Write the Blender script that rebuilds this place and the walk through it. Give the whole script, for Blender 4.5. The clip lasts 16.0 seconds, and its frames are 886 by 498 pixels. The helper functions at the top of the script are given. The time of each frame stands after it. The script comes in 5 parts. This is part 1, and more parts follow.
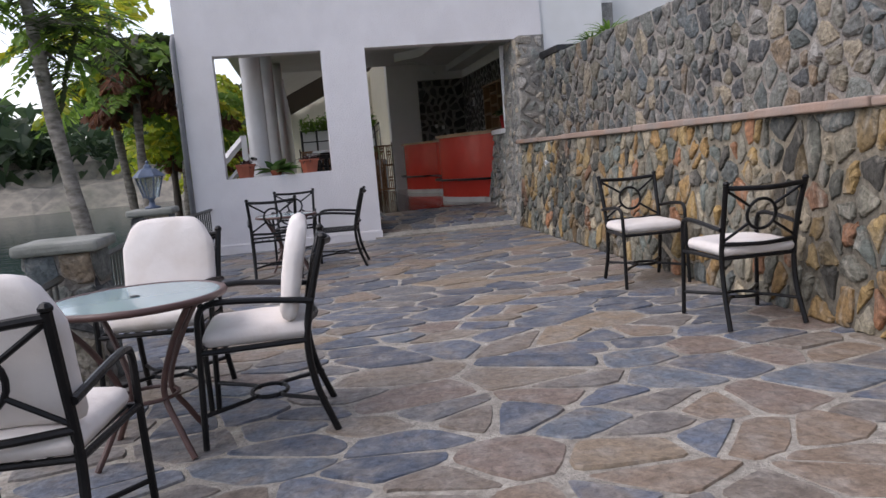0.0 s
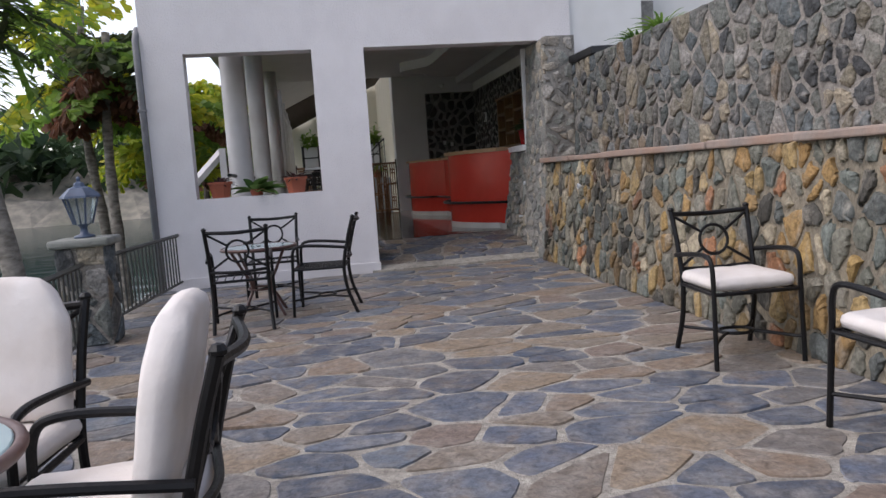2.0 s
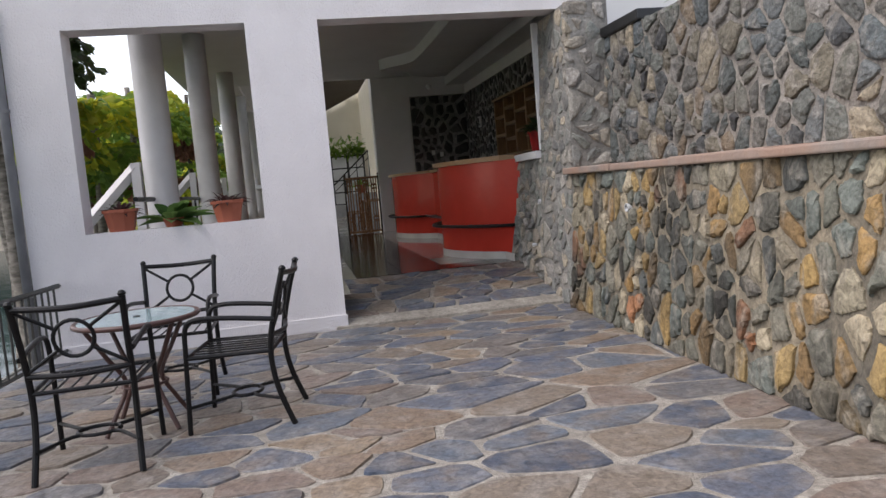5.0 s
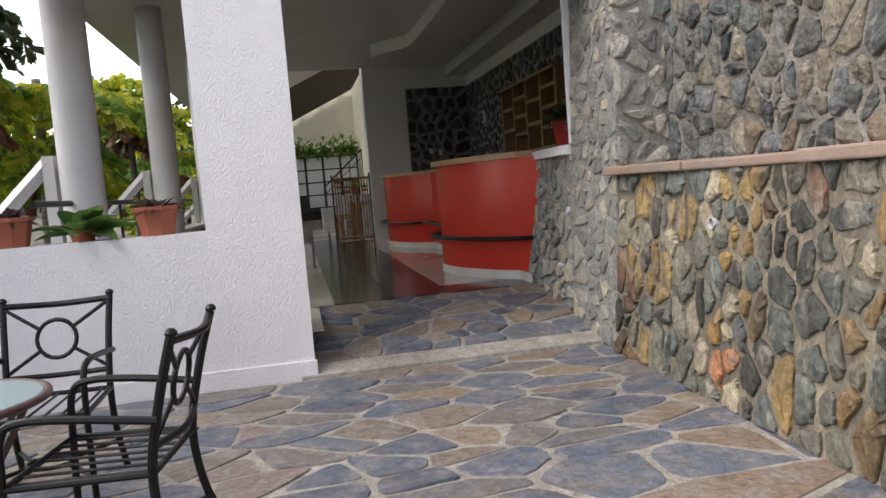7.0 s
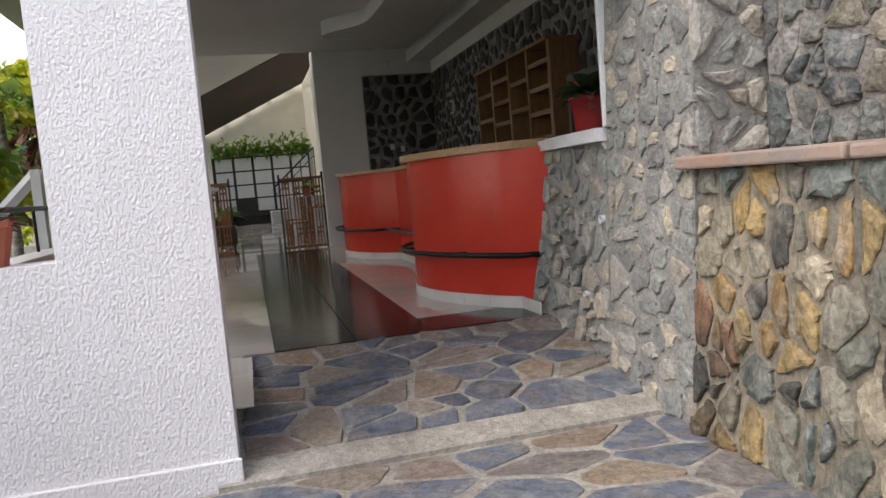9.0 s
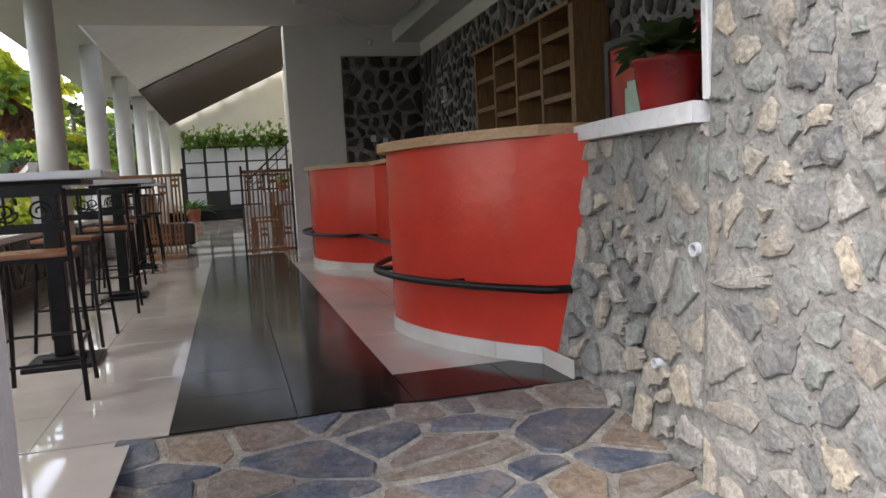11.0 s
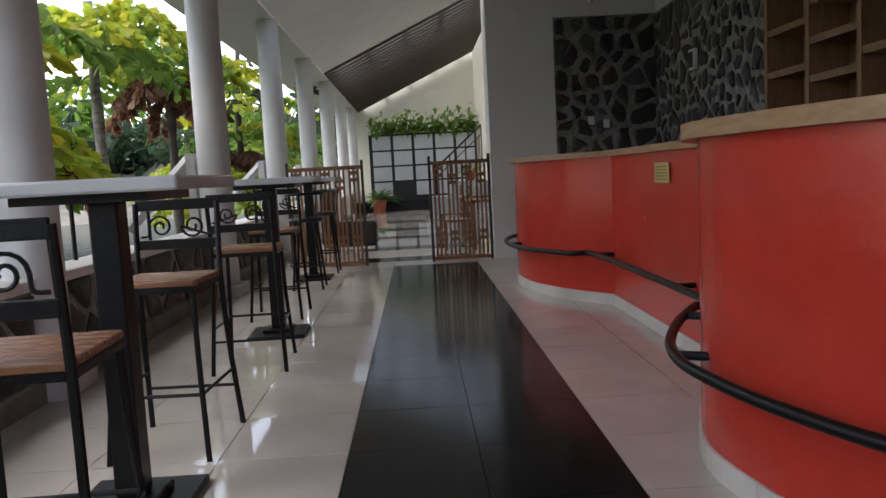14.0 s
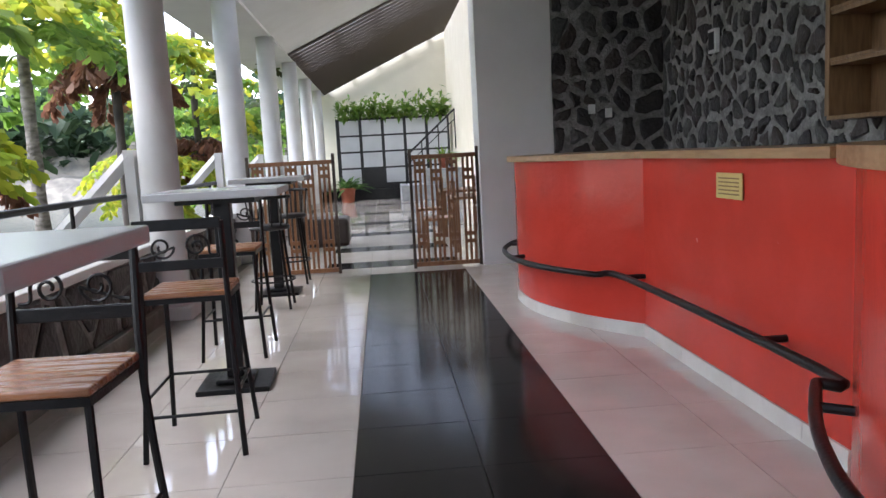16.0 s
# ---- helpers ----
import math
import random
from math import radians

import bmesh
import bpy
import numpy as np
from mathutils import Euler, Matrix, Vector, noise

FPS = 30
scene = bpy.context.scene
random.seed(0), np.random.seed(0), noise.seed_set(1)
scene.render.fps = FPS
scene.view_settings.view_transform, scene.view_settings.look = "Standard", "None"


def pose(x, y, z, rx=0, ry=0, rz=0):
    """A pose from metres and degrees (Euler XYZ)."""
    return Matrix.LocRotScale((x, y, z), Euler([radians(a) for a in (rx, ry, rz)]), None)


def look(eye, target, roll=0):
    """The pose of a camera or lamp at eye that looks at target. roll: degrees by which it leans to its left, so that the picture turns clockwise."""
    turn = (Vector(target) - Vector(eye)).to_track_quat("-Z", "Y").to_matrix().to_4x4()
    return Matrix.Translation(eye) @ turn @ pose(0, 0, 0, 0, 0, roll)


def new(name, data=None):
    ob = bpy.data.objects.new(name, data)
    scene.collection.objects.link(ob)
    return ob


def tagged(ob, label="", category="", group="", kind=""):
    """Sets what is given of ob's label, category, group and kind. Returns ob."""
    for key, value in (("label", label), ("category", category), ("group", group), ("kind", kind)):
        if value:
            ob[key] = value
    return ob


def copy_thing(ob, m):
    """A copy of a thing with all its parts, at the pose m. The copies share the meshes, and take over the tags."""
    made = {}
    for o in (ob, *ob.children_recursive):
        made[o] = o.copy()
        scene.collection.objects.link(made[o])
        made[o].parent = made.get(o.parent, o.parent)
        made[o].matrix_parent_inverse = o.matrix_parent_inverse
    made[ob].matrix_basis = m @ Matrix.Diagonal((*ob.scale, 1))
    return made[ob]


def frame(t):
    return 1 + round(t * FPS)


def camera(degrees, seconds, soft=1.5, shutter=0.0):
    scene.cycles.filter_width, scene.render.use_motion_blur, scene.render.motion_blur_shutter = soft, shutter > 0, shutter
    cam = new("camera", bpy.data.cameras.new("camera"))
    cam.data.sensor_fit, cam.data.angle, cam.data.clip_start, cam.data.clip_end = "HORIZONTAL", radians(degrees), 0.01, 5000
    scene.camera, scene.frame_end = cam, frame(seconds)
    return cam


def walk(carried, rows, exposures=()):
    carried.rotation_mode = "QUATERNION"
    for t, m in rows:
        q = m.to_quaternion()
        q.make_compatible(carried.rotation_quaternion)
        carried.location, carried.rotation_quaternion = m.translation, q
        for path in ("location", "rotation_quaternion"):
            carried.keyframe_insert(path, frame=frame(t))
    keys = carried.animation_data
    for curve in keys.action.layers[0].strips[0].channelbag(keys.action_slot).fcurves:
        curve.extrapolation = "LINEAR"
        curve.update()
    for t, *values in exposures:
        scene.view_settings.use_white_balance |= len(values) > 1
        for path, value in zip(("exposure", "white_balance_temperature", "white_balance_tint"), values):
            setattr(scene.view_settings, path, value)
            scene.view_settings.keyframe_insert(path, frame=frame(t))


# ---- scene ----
cam = camera(61.4, 16.0)
METRES, EYE, TILT, LEAN, TURN = 13.5, 1.2, 0.0, 0.0, -10.1
ROWS = [
    (0.0, 0.0, 0.0, 0.0, -0.61, -7.23, 4.83),
    (0.5, -0.0004, 0.0301, 0.0003, 0.08, -7.17, 3.64),
    (1.0, -0.0003, 0.0622, -0.0007, 0.04, -6.45, 6.55),
    (1.5, 0.0008, 0.0946, 0.0013, 0.43, -6.15, 3.52),
    (2.0, -0.0029, 0.1303, 0.0016, -0.15, -5.82, 3.94),
    (2.5, 0.0028, 0.1632, 0.0012, -2.63, -5.86, 4.87),
    (3.0, 0.0042, 0.1937, 0.0026, -2.64, -5.86, 3.62),
    (3.5, 0.0003, 0.2274, 0.0045, -2.68, -5.59, 5.12),
    (4.0, 0.0007, 0.26, 0.0056, -1.3, -5.34, 5.5),
    (6.5, -0.0025, 0.4261, 0.005, -1.03, -4.68, 4.62),
    (7.0, -0.0015, 0.458, 0.0064, -1.18, -4.87, 4.55),
    (7.5, -0.0045, 0.4945, 0.0064, -2.78, -4.86, 4.85),
    (8.0, -0.0027, 0.53, 0.0072, -3.83, -5.25, 4.91),
    (8.5, -0.0085, 0.563, 0.0078, -4.46, -5.2, 5.25),
    (11.0, -0.004, 0.7232, 0.0077, -5.9, -5.33, 2.99),
    (11.5, -0.005, 0.7573, 0.0083, -5.77, -5.62, 3.69),
    (12.0, -0.0032, 0.7897, 0.0102, -4.82, -5.84, 3.43),
    (12.5, -0.0105, 0.8185, 0.0111, -1.46, -5.91, 3.69),
    (13.0, -0.0153, 0.8458, 0.0089, -0.39, -5.85, 4.1),
    (13.5, -0.022, 0.8733, 0.0116, 5.9, -5.35, 2.99),
    (13.8, -0.0297, 0.8902, 0.0146, 8.2, -5.85, 2.97),
    (14.0, -0.0342, 0.901, 0.0164, 8.0, -5.65, 2.97),
    (14.5, -0.0342, 0.9258, 0.0172, 1.98, -6.51, 2.86),
    (15.0, -0.0389, 0.9473, 0.0252, 1.7, -6.99, 2.76),
    (15.5, -0.0537, 0.9662, 0.0287, 3.01, -7.03, 2.67),
    (16.0, -0.0602, 0.9829, 0.0292, 5.34, -7.18, 2.99),
]
walk(cam, [(t, pose(0, 0, EYE, TILT, LEAN, TURN) @ pose(METRES * x, METRES * y, METRES * z, 90 + pitch, roll, yaw)) for t, x, y, z, yaw, pitch, roll in ROWS],
     [(0.0, 0.68, 6500, 17), (3.0, 0.68, 6600, 16), (4.2, 0.85, 6700, 16), (7.0, 1.3, 7000, 14), (8.5, 1.5, 7000, 14), (11.0, 2.0, 6750, 14), (12.5, 2.5, 6600, 14), (13.0, 2.5, 6550, 14), (13.5, 2.2, 6500, 14), (14.0, 1.7, 6450, 14), (14.5, 2.25, 6450, 14), (15.0, 2.5, 6350, 14), (16.0, 2.6, 6150, 16)])

# ---- light ----
world = bpy.data.worlds.new("sky")
scene.world = world
world.use_nodes = True
_n, _l = world.node_tree.nodes, world.node_tree.links
_sky = _n.new("ShaderNodeTexSky")
_sky.sky_type = "NISHITA"
_sky.sun_disc = False
_sky.sun_elevation, _sky.sun_rotation = radians(50), radians(-60)
_sky.dust_density, _sky.air_density = 1.5, 1.0
_hs = _n.new("ShaderNodeHueSaturation")
_hs.inputs["Saturation"].default_value = 0.6
_hs.inputs["Value"].default_value = 1.0
_l.new(_sky.outputs[0], _hs.inputs["Color"])
_l.new(_hs.outputs[0], _n["Background"].inputs["Color"])
_n["Background"].inputs["Strength"].default_value = 0.15
sun = new("sun", bpy.data.lights.new("sun", "SUN"))
sun.data.energy, sun.data.angle, sun.data.color = 1.1, radians(40), (1.0, 0.98, 0.96)
sun.matrix_world = look((-20, -11, 28), (0, 0, 0))

# ---- helpers of this scene ----
FLOOR = 0.28


def part(name, bm, material, parent=None, label="", smooth=False):
    me = bpy.data.meshes.new(name)
    bmesh.ops.recalc_face_normals(bm, faces=bm.faces)
    bm.to_mesh(me)
    bm.free()
    if smooth:
        me.shade_smooth()
    me.materials.append(material)
    ob = new(name, me)
    ob.parent = parent
    if label:
        ob["label"] = label
    return ob


def box(bm, x0, x1, y0, y1, z0, z1, bevel=0.0, m=None):
    made = bmesh.ops.create_cube(bm, size=1)["verts"]
    bmesh.ops.scale(bm, vec=(x1 - x0, y1 - y0, z1 - z0), verts=made)
    bmesh.ops.translate(bm, vec=((x0 + x1) / 2, (y0 + y1) / 2, (z0 + z1) / 2), verts=made)
    if bevel:
        edges = list({e for v in made for e in v.link_edges})
        made = bmesh.ops.bevel(bm, geom=edges, offset=bevel, segments=2, affect="EDGES", profile=0.5)["verts"]
    if m is not None:
        bmesh.ops.transform(bm, matrix=m, verts=made)
    return bm


def boxes(*dims, bevel=0.0):
    bm = bmesh.new()
    for d in dims:
        box(bm, *d, bevel=bevel)
    return bm


def tube(bm, pts, r, sides=8, closed=False, flat=1.0):
    """A round bar along pts; r may be one number or one for each point."""
    pts = [Vector(p) for p in pts]
    n = len(pts)
    rs = r if isinstance(r, (list, tuple)) else [r] * n
    rings, up = [], None
    for i, p in enumerate(pts):
        a = pts[i - 1] if (i or closed) else p
        b = pts[(i + 1) % n] if (i < n - 1 or closed) else p
        d = (b - a).normalized()
        if up is None:
            up = Vector((0, 0, 1)) if abs(d.z) < 0.9 else Vector((1, 0, 0))
        side = d.cross(up).normalized()
        up = side.cross(d).normalized()
        rings.append([bm.verts.new(p + rs[i] * (math.cos(2 * math.pi * k / sides) * side + flat * math.sin(2 * math.pi * k / sides) * up)) for k in range(sides)])
    for i in range(n if closed else n - 1):
        a, b = rings[i], rings[(i + 1) % n]
        for k in range(sides):
            bm.faces.new((a[k], a[(k + 1) % sides], b[(k + 1) % sides], b[k]))
    if not closed:
        bm.faces.new(rings[0])
        bm.faces.new(rings[-1])
    return bm


def bar(pts, r, **k):
    return tube(bmesh.new(), pts, r, **k)


def curve3(pts, steps=6):
    """Catmull-Rom through pts."""
    p = [Vector(q) for q in pts]
    p = [2 * p[0] - p[1]] + p + [2 * p[-1] - p[-2]]
    out = []
    for i in range(1, len(p) - 2):
        for s in range(steps):
            t = s / steps
            out.append(0.5 * (2 * p[i] + (p[i + 1] - p[i - 1]) * t + (2 * p[i - 1] - 5 * p[i] + 4 * p[i + 1] - p[i + 2]) * t * t
                              + (3 * p[i] - p[i - 1] - 3 * p[i + 1] + p[i + 2]) * t ** 3))
    return out + [p[-2]]


def ring(c, r, axis="y", n=20):
    c = Vector(c)
    out = []
    for k in range(n):
        a, b = r * math.cos(2 * math.pi * k / n), r * math.sin(2 * math.pi * k / n)
        out.append(c + (Vector((a, 0, b)) if axis == "y" else Vector((a, b, 0)) if axis == "z" else Vector((0, a, b))))
    return out


def lathe(profile, sides=24, c=(0, 0, 0)):
    """A turned body from (radius, z) pairs."""
    bm = bmesh.new()
    rows = [[bm.verts.new((c[0] + r * math.cos(2 * math.pi * k / sides), c[1] + r * math.sin(2 * math.pi * k / sides), c[2] + z)) for k in range(sides)] for r, z in profile]
    for a, b in zip(rows, rows[1:]):
        for k in range(sides):
            bm.faces.new((a[k], a[(k + 1) % sides], b[(k + 1) % sides], b[k]))
    bm.faces.new(rows[0])
    bm.faces.new(rows[-1])
    return bm


def prism(outline, z0, z1):
    """A slab from an outline in plan."""
    bm = bmesh.new()
    lo = [bm.verts.new((x, y, z0)) for x, y in outline]
    hi = [bm.verts.new((x, y, z1)) for x, y in outline]
    n = len(lo)
    for i in range(n):
        bm.faces.new((lo[i], lo[(i + 1) % n], hi[(i + 1) % n], hi[i]))
    bm.faces.new(lo)
    bm.faces.new(hi)
    return bm


def structure(name, bm, material, label, category, smooth=False):
    return tagged(part(name, bm, material, None, smooth=smooth), label, category, kind="structure")


def thing(name, label, category, m=None, group=""):
    ob = tagged(new(name), label, category, group)
    if m is not None:
        ob.matrix_basis = m
    return ob


# ---- materials ----
def material(name, color, rough=0.6, metal=0.0, color2=None, scale=8.0, bump=0.0, bump_scale=40.0, spec=0.5, ramp=None, stretch=(1, 1, 1), dirt=None, dirt_scale=1.2, dirt_amount=0.45, stain=None, stain_scale=3.0, stain_amount=0.6, coat=0.0, rough_var=0.1, steps=False, deep=0.02, mottle=0.0, mottle_scale=22.0):
    """Two colours mixed by noise, a stain layer of larger scale, fine relief; ramp: colours picked piece by piece."""
    mat = bpy.data.materials.new(name)
    mat.use_nodes = True
    nt = mat.node_tree
    n, l = nt.nodes, nt.links
    b = n["Principled BSDF"]
    b.inputs["Roughness"].default_value = rough
    b.inputs["Metallic"].default_value = metal
    b.inputs["Specular IOR Level"].default_value = spec
    b.inputs["Coat Weight"].default_value = coat
    geo = n.new("ShaderNodeNewGeometry")
    mp = n.new("ShaderNodeMapping")
    mp.inputs["Scale"].default_value = stretch
    l.new(geo.outputs["Position"], mp.inputs["Vector"])
    noise1 = n.new("ShaderNodeTexNoise")
    noise1.inputs["Scale"].default_value, noise1.inputs["Detail"].default_value = scale, 6
    l.new(mp.outputs[0], noise1.inputs["Vector"])

    def mix(fac, a, bb, blend="MIX"):
        m = n.new("ShaderNodeMix")
        m.data_type, m.blend_type = "RGBA", blend
        for sock, v in ((m.inputs[0], fac), (m.inputs[6], a), (m.inputs[7], bb)):
            if isinstance(v, (float, int)):
                sock.default_value = v
            elif isinstance(v, tuple):
                sock.default_value = (*v, 1)
            else:
                l.new(v, sock)
        return m.outputs[2]

    def band(src, lo, hi):
        m = n.new("ShaderNodeMapRange")
        m.inputs[1].default_value, m.inputs[2].default_value = lo, hi
        l.new(src, m.inputs[0])
        return m.outputs[0]

    c2 = color2 or tuple(0.8 * v for v in color)
    base = mix(band(noise1.outputs["Fac"], 0.35, 0.65), color, c2)
    if ramp:
        info = n.new("ShaderNodeObjectInfo")
        add = n.new("ShaderNodeMath")
        add.operation = "ADD"
        l.new(info.outputs["Random"], add.inputs[0])
        l.new(geo.outputs["Random Per Island"], add.inputs[1])
        fr = n.new("ShaderNodeMath")
        fr.operation = "FRACT"
        l.new(add.outputs[0], fr.inputs[0])
        rp = n.new("ShaderNodeValToRGB")
        rp.color_ramp.interpolation = "CONSTANT" if steps else "LINEAR"
        els = rp.color_ramp.elements
        while len(els) < len(ramp):
            els.new(0.5)
        for i, c in enumerate(ramp):
            els[i].position, els[i].color = i / (len(ramp) if steps else len(ramp) - 1), (*c, 1)
        l.new(fr.outputs[0], rp.inputs[0])
        tint = mix(0.12, rp.outputs[0], base)
        base = mix(band(noise1.outputs["Fac"], 0.3, 0.75), tint, mix(0.38, rp.outputs[0], c2))
    if dirt:
        big = n.new("ShaderNodeTexNoise")
        big.inputs["Scale"].default_value, big.inputs["Detail"].default_value = dirt_scale, 5
        l.new(mp.outputs[0], big.inputs["Vector"])
        amt = n.new("ShaderNodeMath")
        amt.operation = "MULTIPLY"
        amt.inputs[1].default_value = dirt_amount
        l.new(band(big.outputs["Fac"], 0.45, 0.72), amt.inputs[0])
        base = mix(amt.outputs[0], base, dirt)
    if stain:
        st = n.new("ShaderNodeTexNoise")
        st.inputs["Scale"].default_value, st.inputs["Detail"].default_value = stain_scale, 8
        st.inputs["Roughness"].default_value, st.inputs["Distortion"].default_value = 0.65, 0.6
        l.new(mp.outputs[0], st.inputs["Vector"])
        amt2 = n.new("ShaderNodeMath")
        amt2.operation = "MULTIPLY"
        amt2.inputs[1].default_value = stain_amount
        l.new(band(st.outputs["Fac"], 0.52, 0.64), amt2.inputs[0])
        base = mix(amt2.outputs[0], base, stain)
    if mottle:
        mo = n.new("ShaderNodeTexNoise")
        mo.inputs["Scale"].default_value, mo.inputs["Detail"].default_value = mottle_scale, 9
        mo.inputs["Roughness"].default_value, mo.inputs["Distortion"].default_value = 0.72, 0.8
        l.new(geo.outputs["Position"], mo.inputs["Vector"])
        mr = n.new("ShaderNodeMapRange")
        mr.inputs[1].default_value, mr.inputs[2].default_value = 0.3, 0.7
        mr.inputs[3].default_value, mr.inputs[4].default_value = 1 - mottle, 1 + mottle
        l.new(mo.outputs["Fac"], mr.inputs[0])
        sc = n.new("ShaderNodeVectorMath")
        sc.operation = "SCALE"
        l.new(base, sc.inputs[0])
        l.new(mr.outputs[0], sc.inputs[3])
        base = sc.outputs[0]
    l.new(base, b.inputs["Base Color"])
    if rough_var:
        rr = n.new("ShaderNodeMapRange")
        rr.inputs[3].default_value, rr.inputs[4].default_value = max(0.02, rough - rough_var), min(1, rough + rough_var)
        l.new(noise1.outputs["Fac"], rr.inputs[0])
        l.new(rr.outputs[0], b.inputs["Roughness"])
    if bump:
        fine = n.new("ShaderNodeTexNoise")
        fine.inputs["Scale"].default_value, fine.inputs["Detail"].default_value = bump_scale, 4
        l.new(mp.outputs[0], fine.inputs["Vector"])
        bp = n.new("ShaderNodeBump")
        bp.inputs["Strength"].default_value, bp.inputs["Distance"].default_value = bump, deep
        l.new(fine.outputs["Fac"], bp.inputs["Height"])
        l.new(bp.outputs[0], b.inputs["Normal"])
    return mat


def glass(name, color=(0.9, 0.95, 0.95), rough=0.02):
    mat = bpy.data.materials.new(name)
    mat.use_nodes = True
    b = mat.node_tree.nodes["Principled BSDF"]
    b.inputs["Base Color"].default_value = (*color, 1)
    b.inputs["Roughness"].default_value = rough
    b.inputs["Transmission Weight"].default_value = 1.0
    b.inputs["IOR"].default_value = 1.45
    return mat


SLATE = [(0.069, 0.094, 0.138), (0.175, 0.144, 0.119), (0.094, 0.119, 0.169), (0.213, 0.175, 0.138), (0.062, 0.085, 0.125), (0.119, 0.125, 0.138), (0.263, 0.200, 0.138), (0.106, 0.131, 0.175), (0.200, 0.150, 0.125), (0.056, 0.075, 0.112), (0.150, 0.138, 0.131), (0.081, 0.106, 0.150), (0.225, 0.165, 0.12), (0.11, 0.14, 0.18)]
FIELD_LOW = [(0.15, 0.155, 0.125), (0.40, 0.26, 0.095), (0.20, 0.195, 0.155), (0.055, 0.053, 0.047), (0.35, 0.215, 0.08), (0.16, 0.185, 0.165), (0.46, 0.39, 0.27), (0.42, 0.29, 0.12), (0.33, 0.195, 0.07), (0.23, 0.215, 0.165), (0.38, 0.17, 0.08), (0.12, 0.135, 0.13), (0.33, 0.29, 0.205)]
FIELD_UP = [(0.13, 0.135, 0.125), (0.06, 0.065, 0.068), (0.20, 0.175, 0.125), (0.10, 0.12, 0.125), (0.17, 0.165, 0.135), (0.32, 0.27, 0.19), (0.085, 0.10, 0.095), (0.15, 0.165, 0.165), (0.29, 0.275, 0.25), (0.035, 0.037, 0.04), (0.22, 0.16, 0.10), (0.12, 0.115, 0.10), (0.16, 0.17, 0.15)]
DARK_ROCK = [(0.035, 0.030, 0.030), (0.055, 0.045, 0.042), (0.085, 0.085, 0.08), (0.03, 0.027, 0.028), (0.07, 0.055, 0.05)]

m_flag = material("flagstone", (0.13, 0.12, 0.115), 0.5, color2=(0.18, 0.15, 0.12), scale=9, bump=0.9, bump_scale=13, ramp=SLATE, steps=True, spec=0.3, dirt=(0.28, 0.26, 0.235), dirt_scale=6, dirt_amount=0.6, stain=(0.20, 0.155, 0.115), stain_scale=3.5, stain_amount=0.5, mottle=0.5, mottle_scale=26)
m_joint = material("mortar", (0.38, 0.35, 0.30), 0.9, color2=(0.26, 0.235, 0.20), scale=9, bump=0.5, bump_scale=90, dirt=(0.13, 0.12, 0.10), dirt_scale=1.3, mottle=0.4, mottle_scale=30)
m_low = material("field_stone_ochre", (0.20, 0.18, 0.14), 0.75, color2=(0.12, 0.11, 0.09), scale=9, bump=1.0, bump_scale=16, deep=0.035, ramp=FIELD_LOW, steps=True, spec=0.2, dirt=(0.05, 0.048, 0.042), dirt_scale=1.7, dirt_amount=0.95, stretch=(1, 1, 0.45), stain=(0.30, 0.27, 0.22), stain_scale=6, stain_amount=0.6, mottle=0.6, mottle_scale=24)
m_up = material("field_stone_grey", (0.20, 0.19, 0.17), 0.75, color2=(0.13, 0.13, 0.125), scale=9, bump=1.0, bump_scale=16, deep=0.035, ramp=FIELD_UP, steps=True, spec=0.2, dirt=(0.07, 0.07, 0.065), dirt_scale=1.5, dirt_amount=0.4, stain=(0.30, 0.28, 0.25), stain_scale=6, stain_amount=0.5, mottle=0.6, mottle_scale=24)
m_pier = material("pier_stone", (0.36, 0.33, 0.28), 0.8, color2=(0.27, 0.25, 0.215), scale=11, bump=0.6, bump_scale=30, ramp=[(0.22, 0.24, 0.215), (0.40, 0.35, 0.275), (0.19, 0.20, 0.19), (0.34, 0.32, 0.28), (0.46, 0.39, 0.29), (0.22, 0.235, 0.215), (0.38, 0.355, 0.32), (0.13, 0.135, 0.135), (0.30, 0.26, 0.21)], steps=True, spec=0.2, dirt=(0.33, 0.31, 0.28), dirt_scale=5, dirt_amount=0.55, stain=(0.17, 0.165, 0.15), stain_scale=8, stain_amount=0.45, deep=0.02, mottle=0.45, mottle_scale=34)
m_piermortar = material("pier_mortar", (0.31, 0.295, 0.265), 0.9, color2=(0.21, 0.20, 0.18), scale=6, bump=0.8, bump_scale=35, dirt=(0.22, 0.205, 0.185), dirt_scale=1.6, mottle=0.35, mottle_scale=26)
m_wallmortar = material("wall_mortar", (0.33, 0.305, 0.27), 0.9, color2=(0.20, 0.18, 0.155), scale=6, bump=0.8, bump_scale=45, dirt=(0.11, 0.10, 0.09), dirt_scale=1.2, mottle=0.4, mottle_scale=30)
m_ochremortar = material("wall_mortar_stained", (0.28, 0.235, 0.165), 0.9, color2=(0.17, 0.15, 0.115), scale=5, bump=0.8, bump_scale=45, dirt=(0.055, 0.052, 0.045), dirt_scale=1.1, dirt_amount=0.7, stretch=(1, 1, 0.5), mottle=0.5, mottle_scale=22)
m_rock = material("dark_rock", (0.07, 0.065, 0.06), 0.45, color2=(0.05, 0.045, 0.045), scale=8, bump=0.6, bump_scale=25, ramp=DARK_ROCK, steps=True, spec=0.35, mottle=0.4, mottle_scale=25)
m_rockmortar = material("rock_mortar", (0.30, 0.29, 0.275), 0.7, color2=(0.17, 0.165, 0.155), scale=7, bump=0.7, bump_scale=40, mottle=0.45, mottle_scale=20)
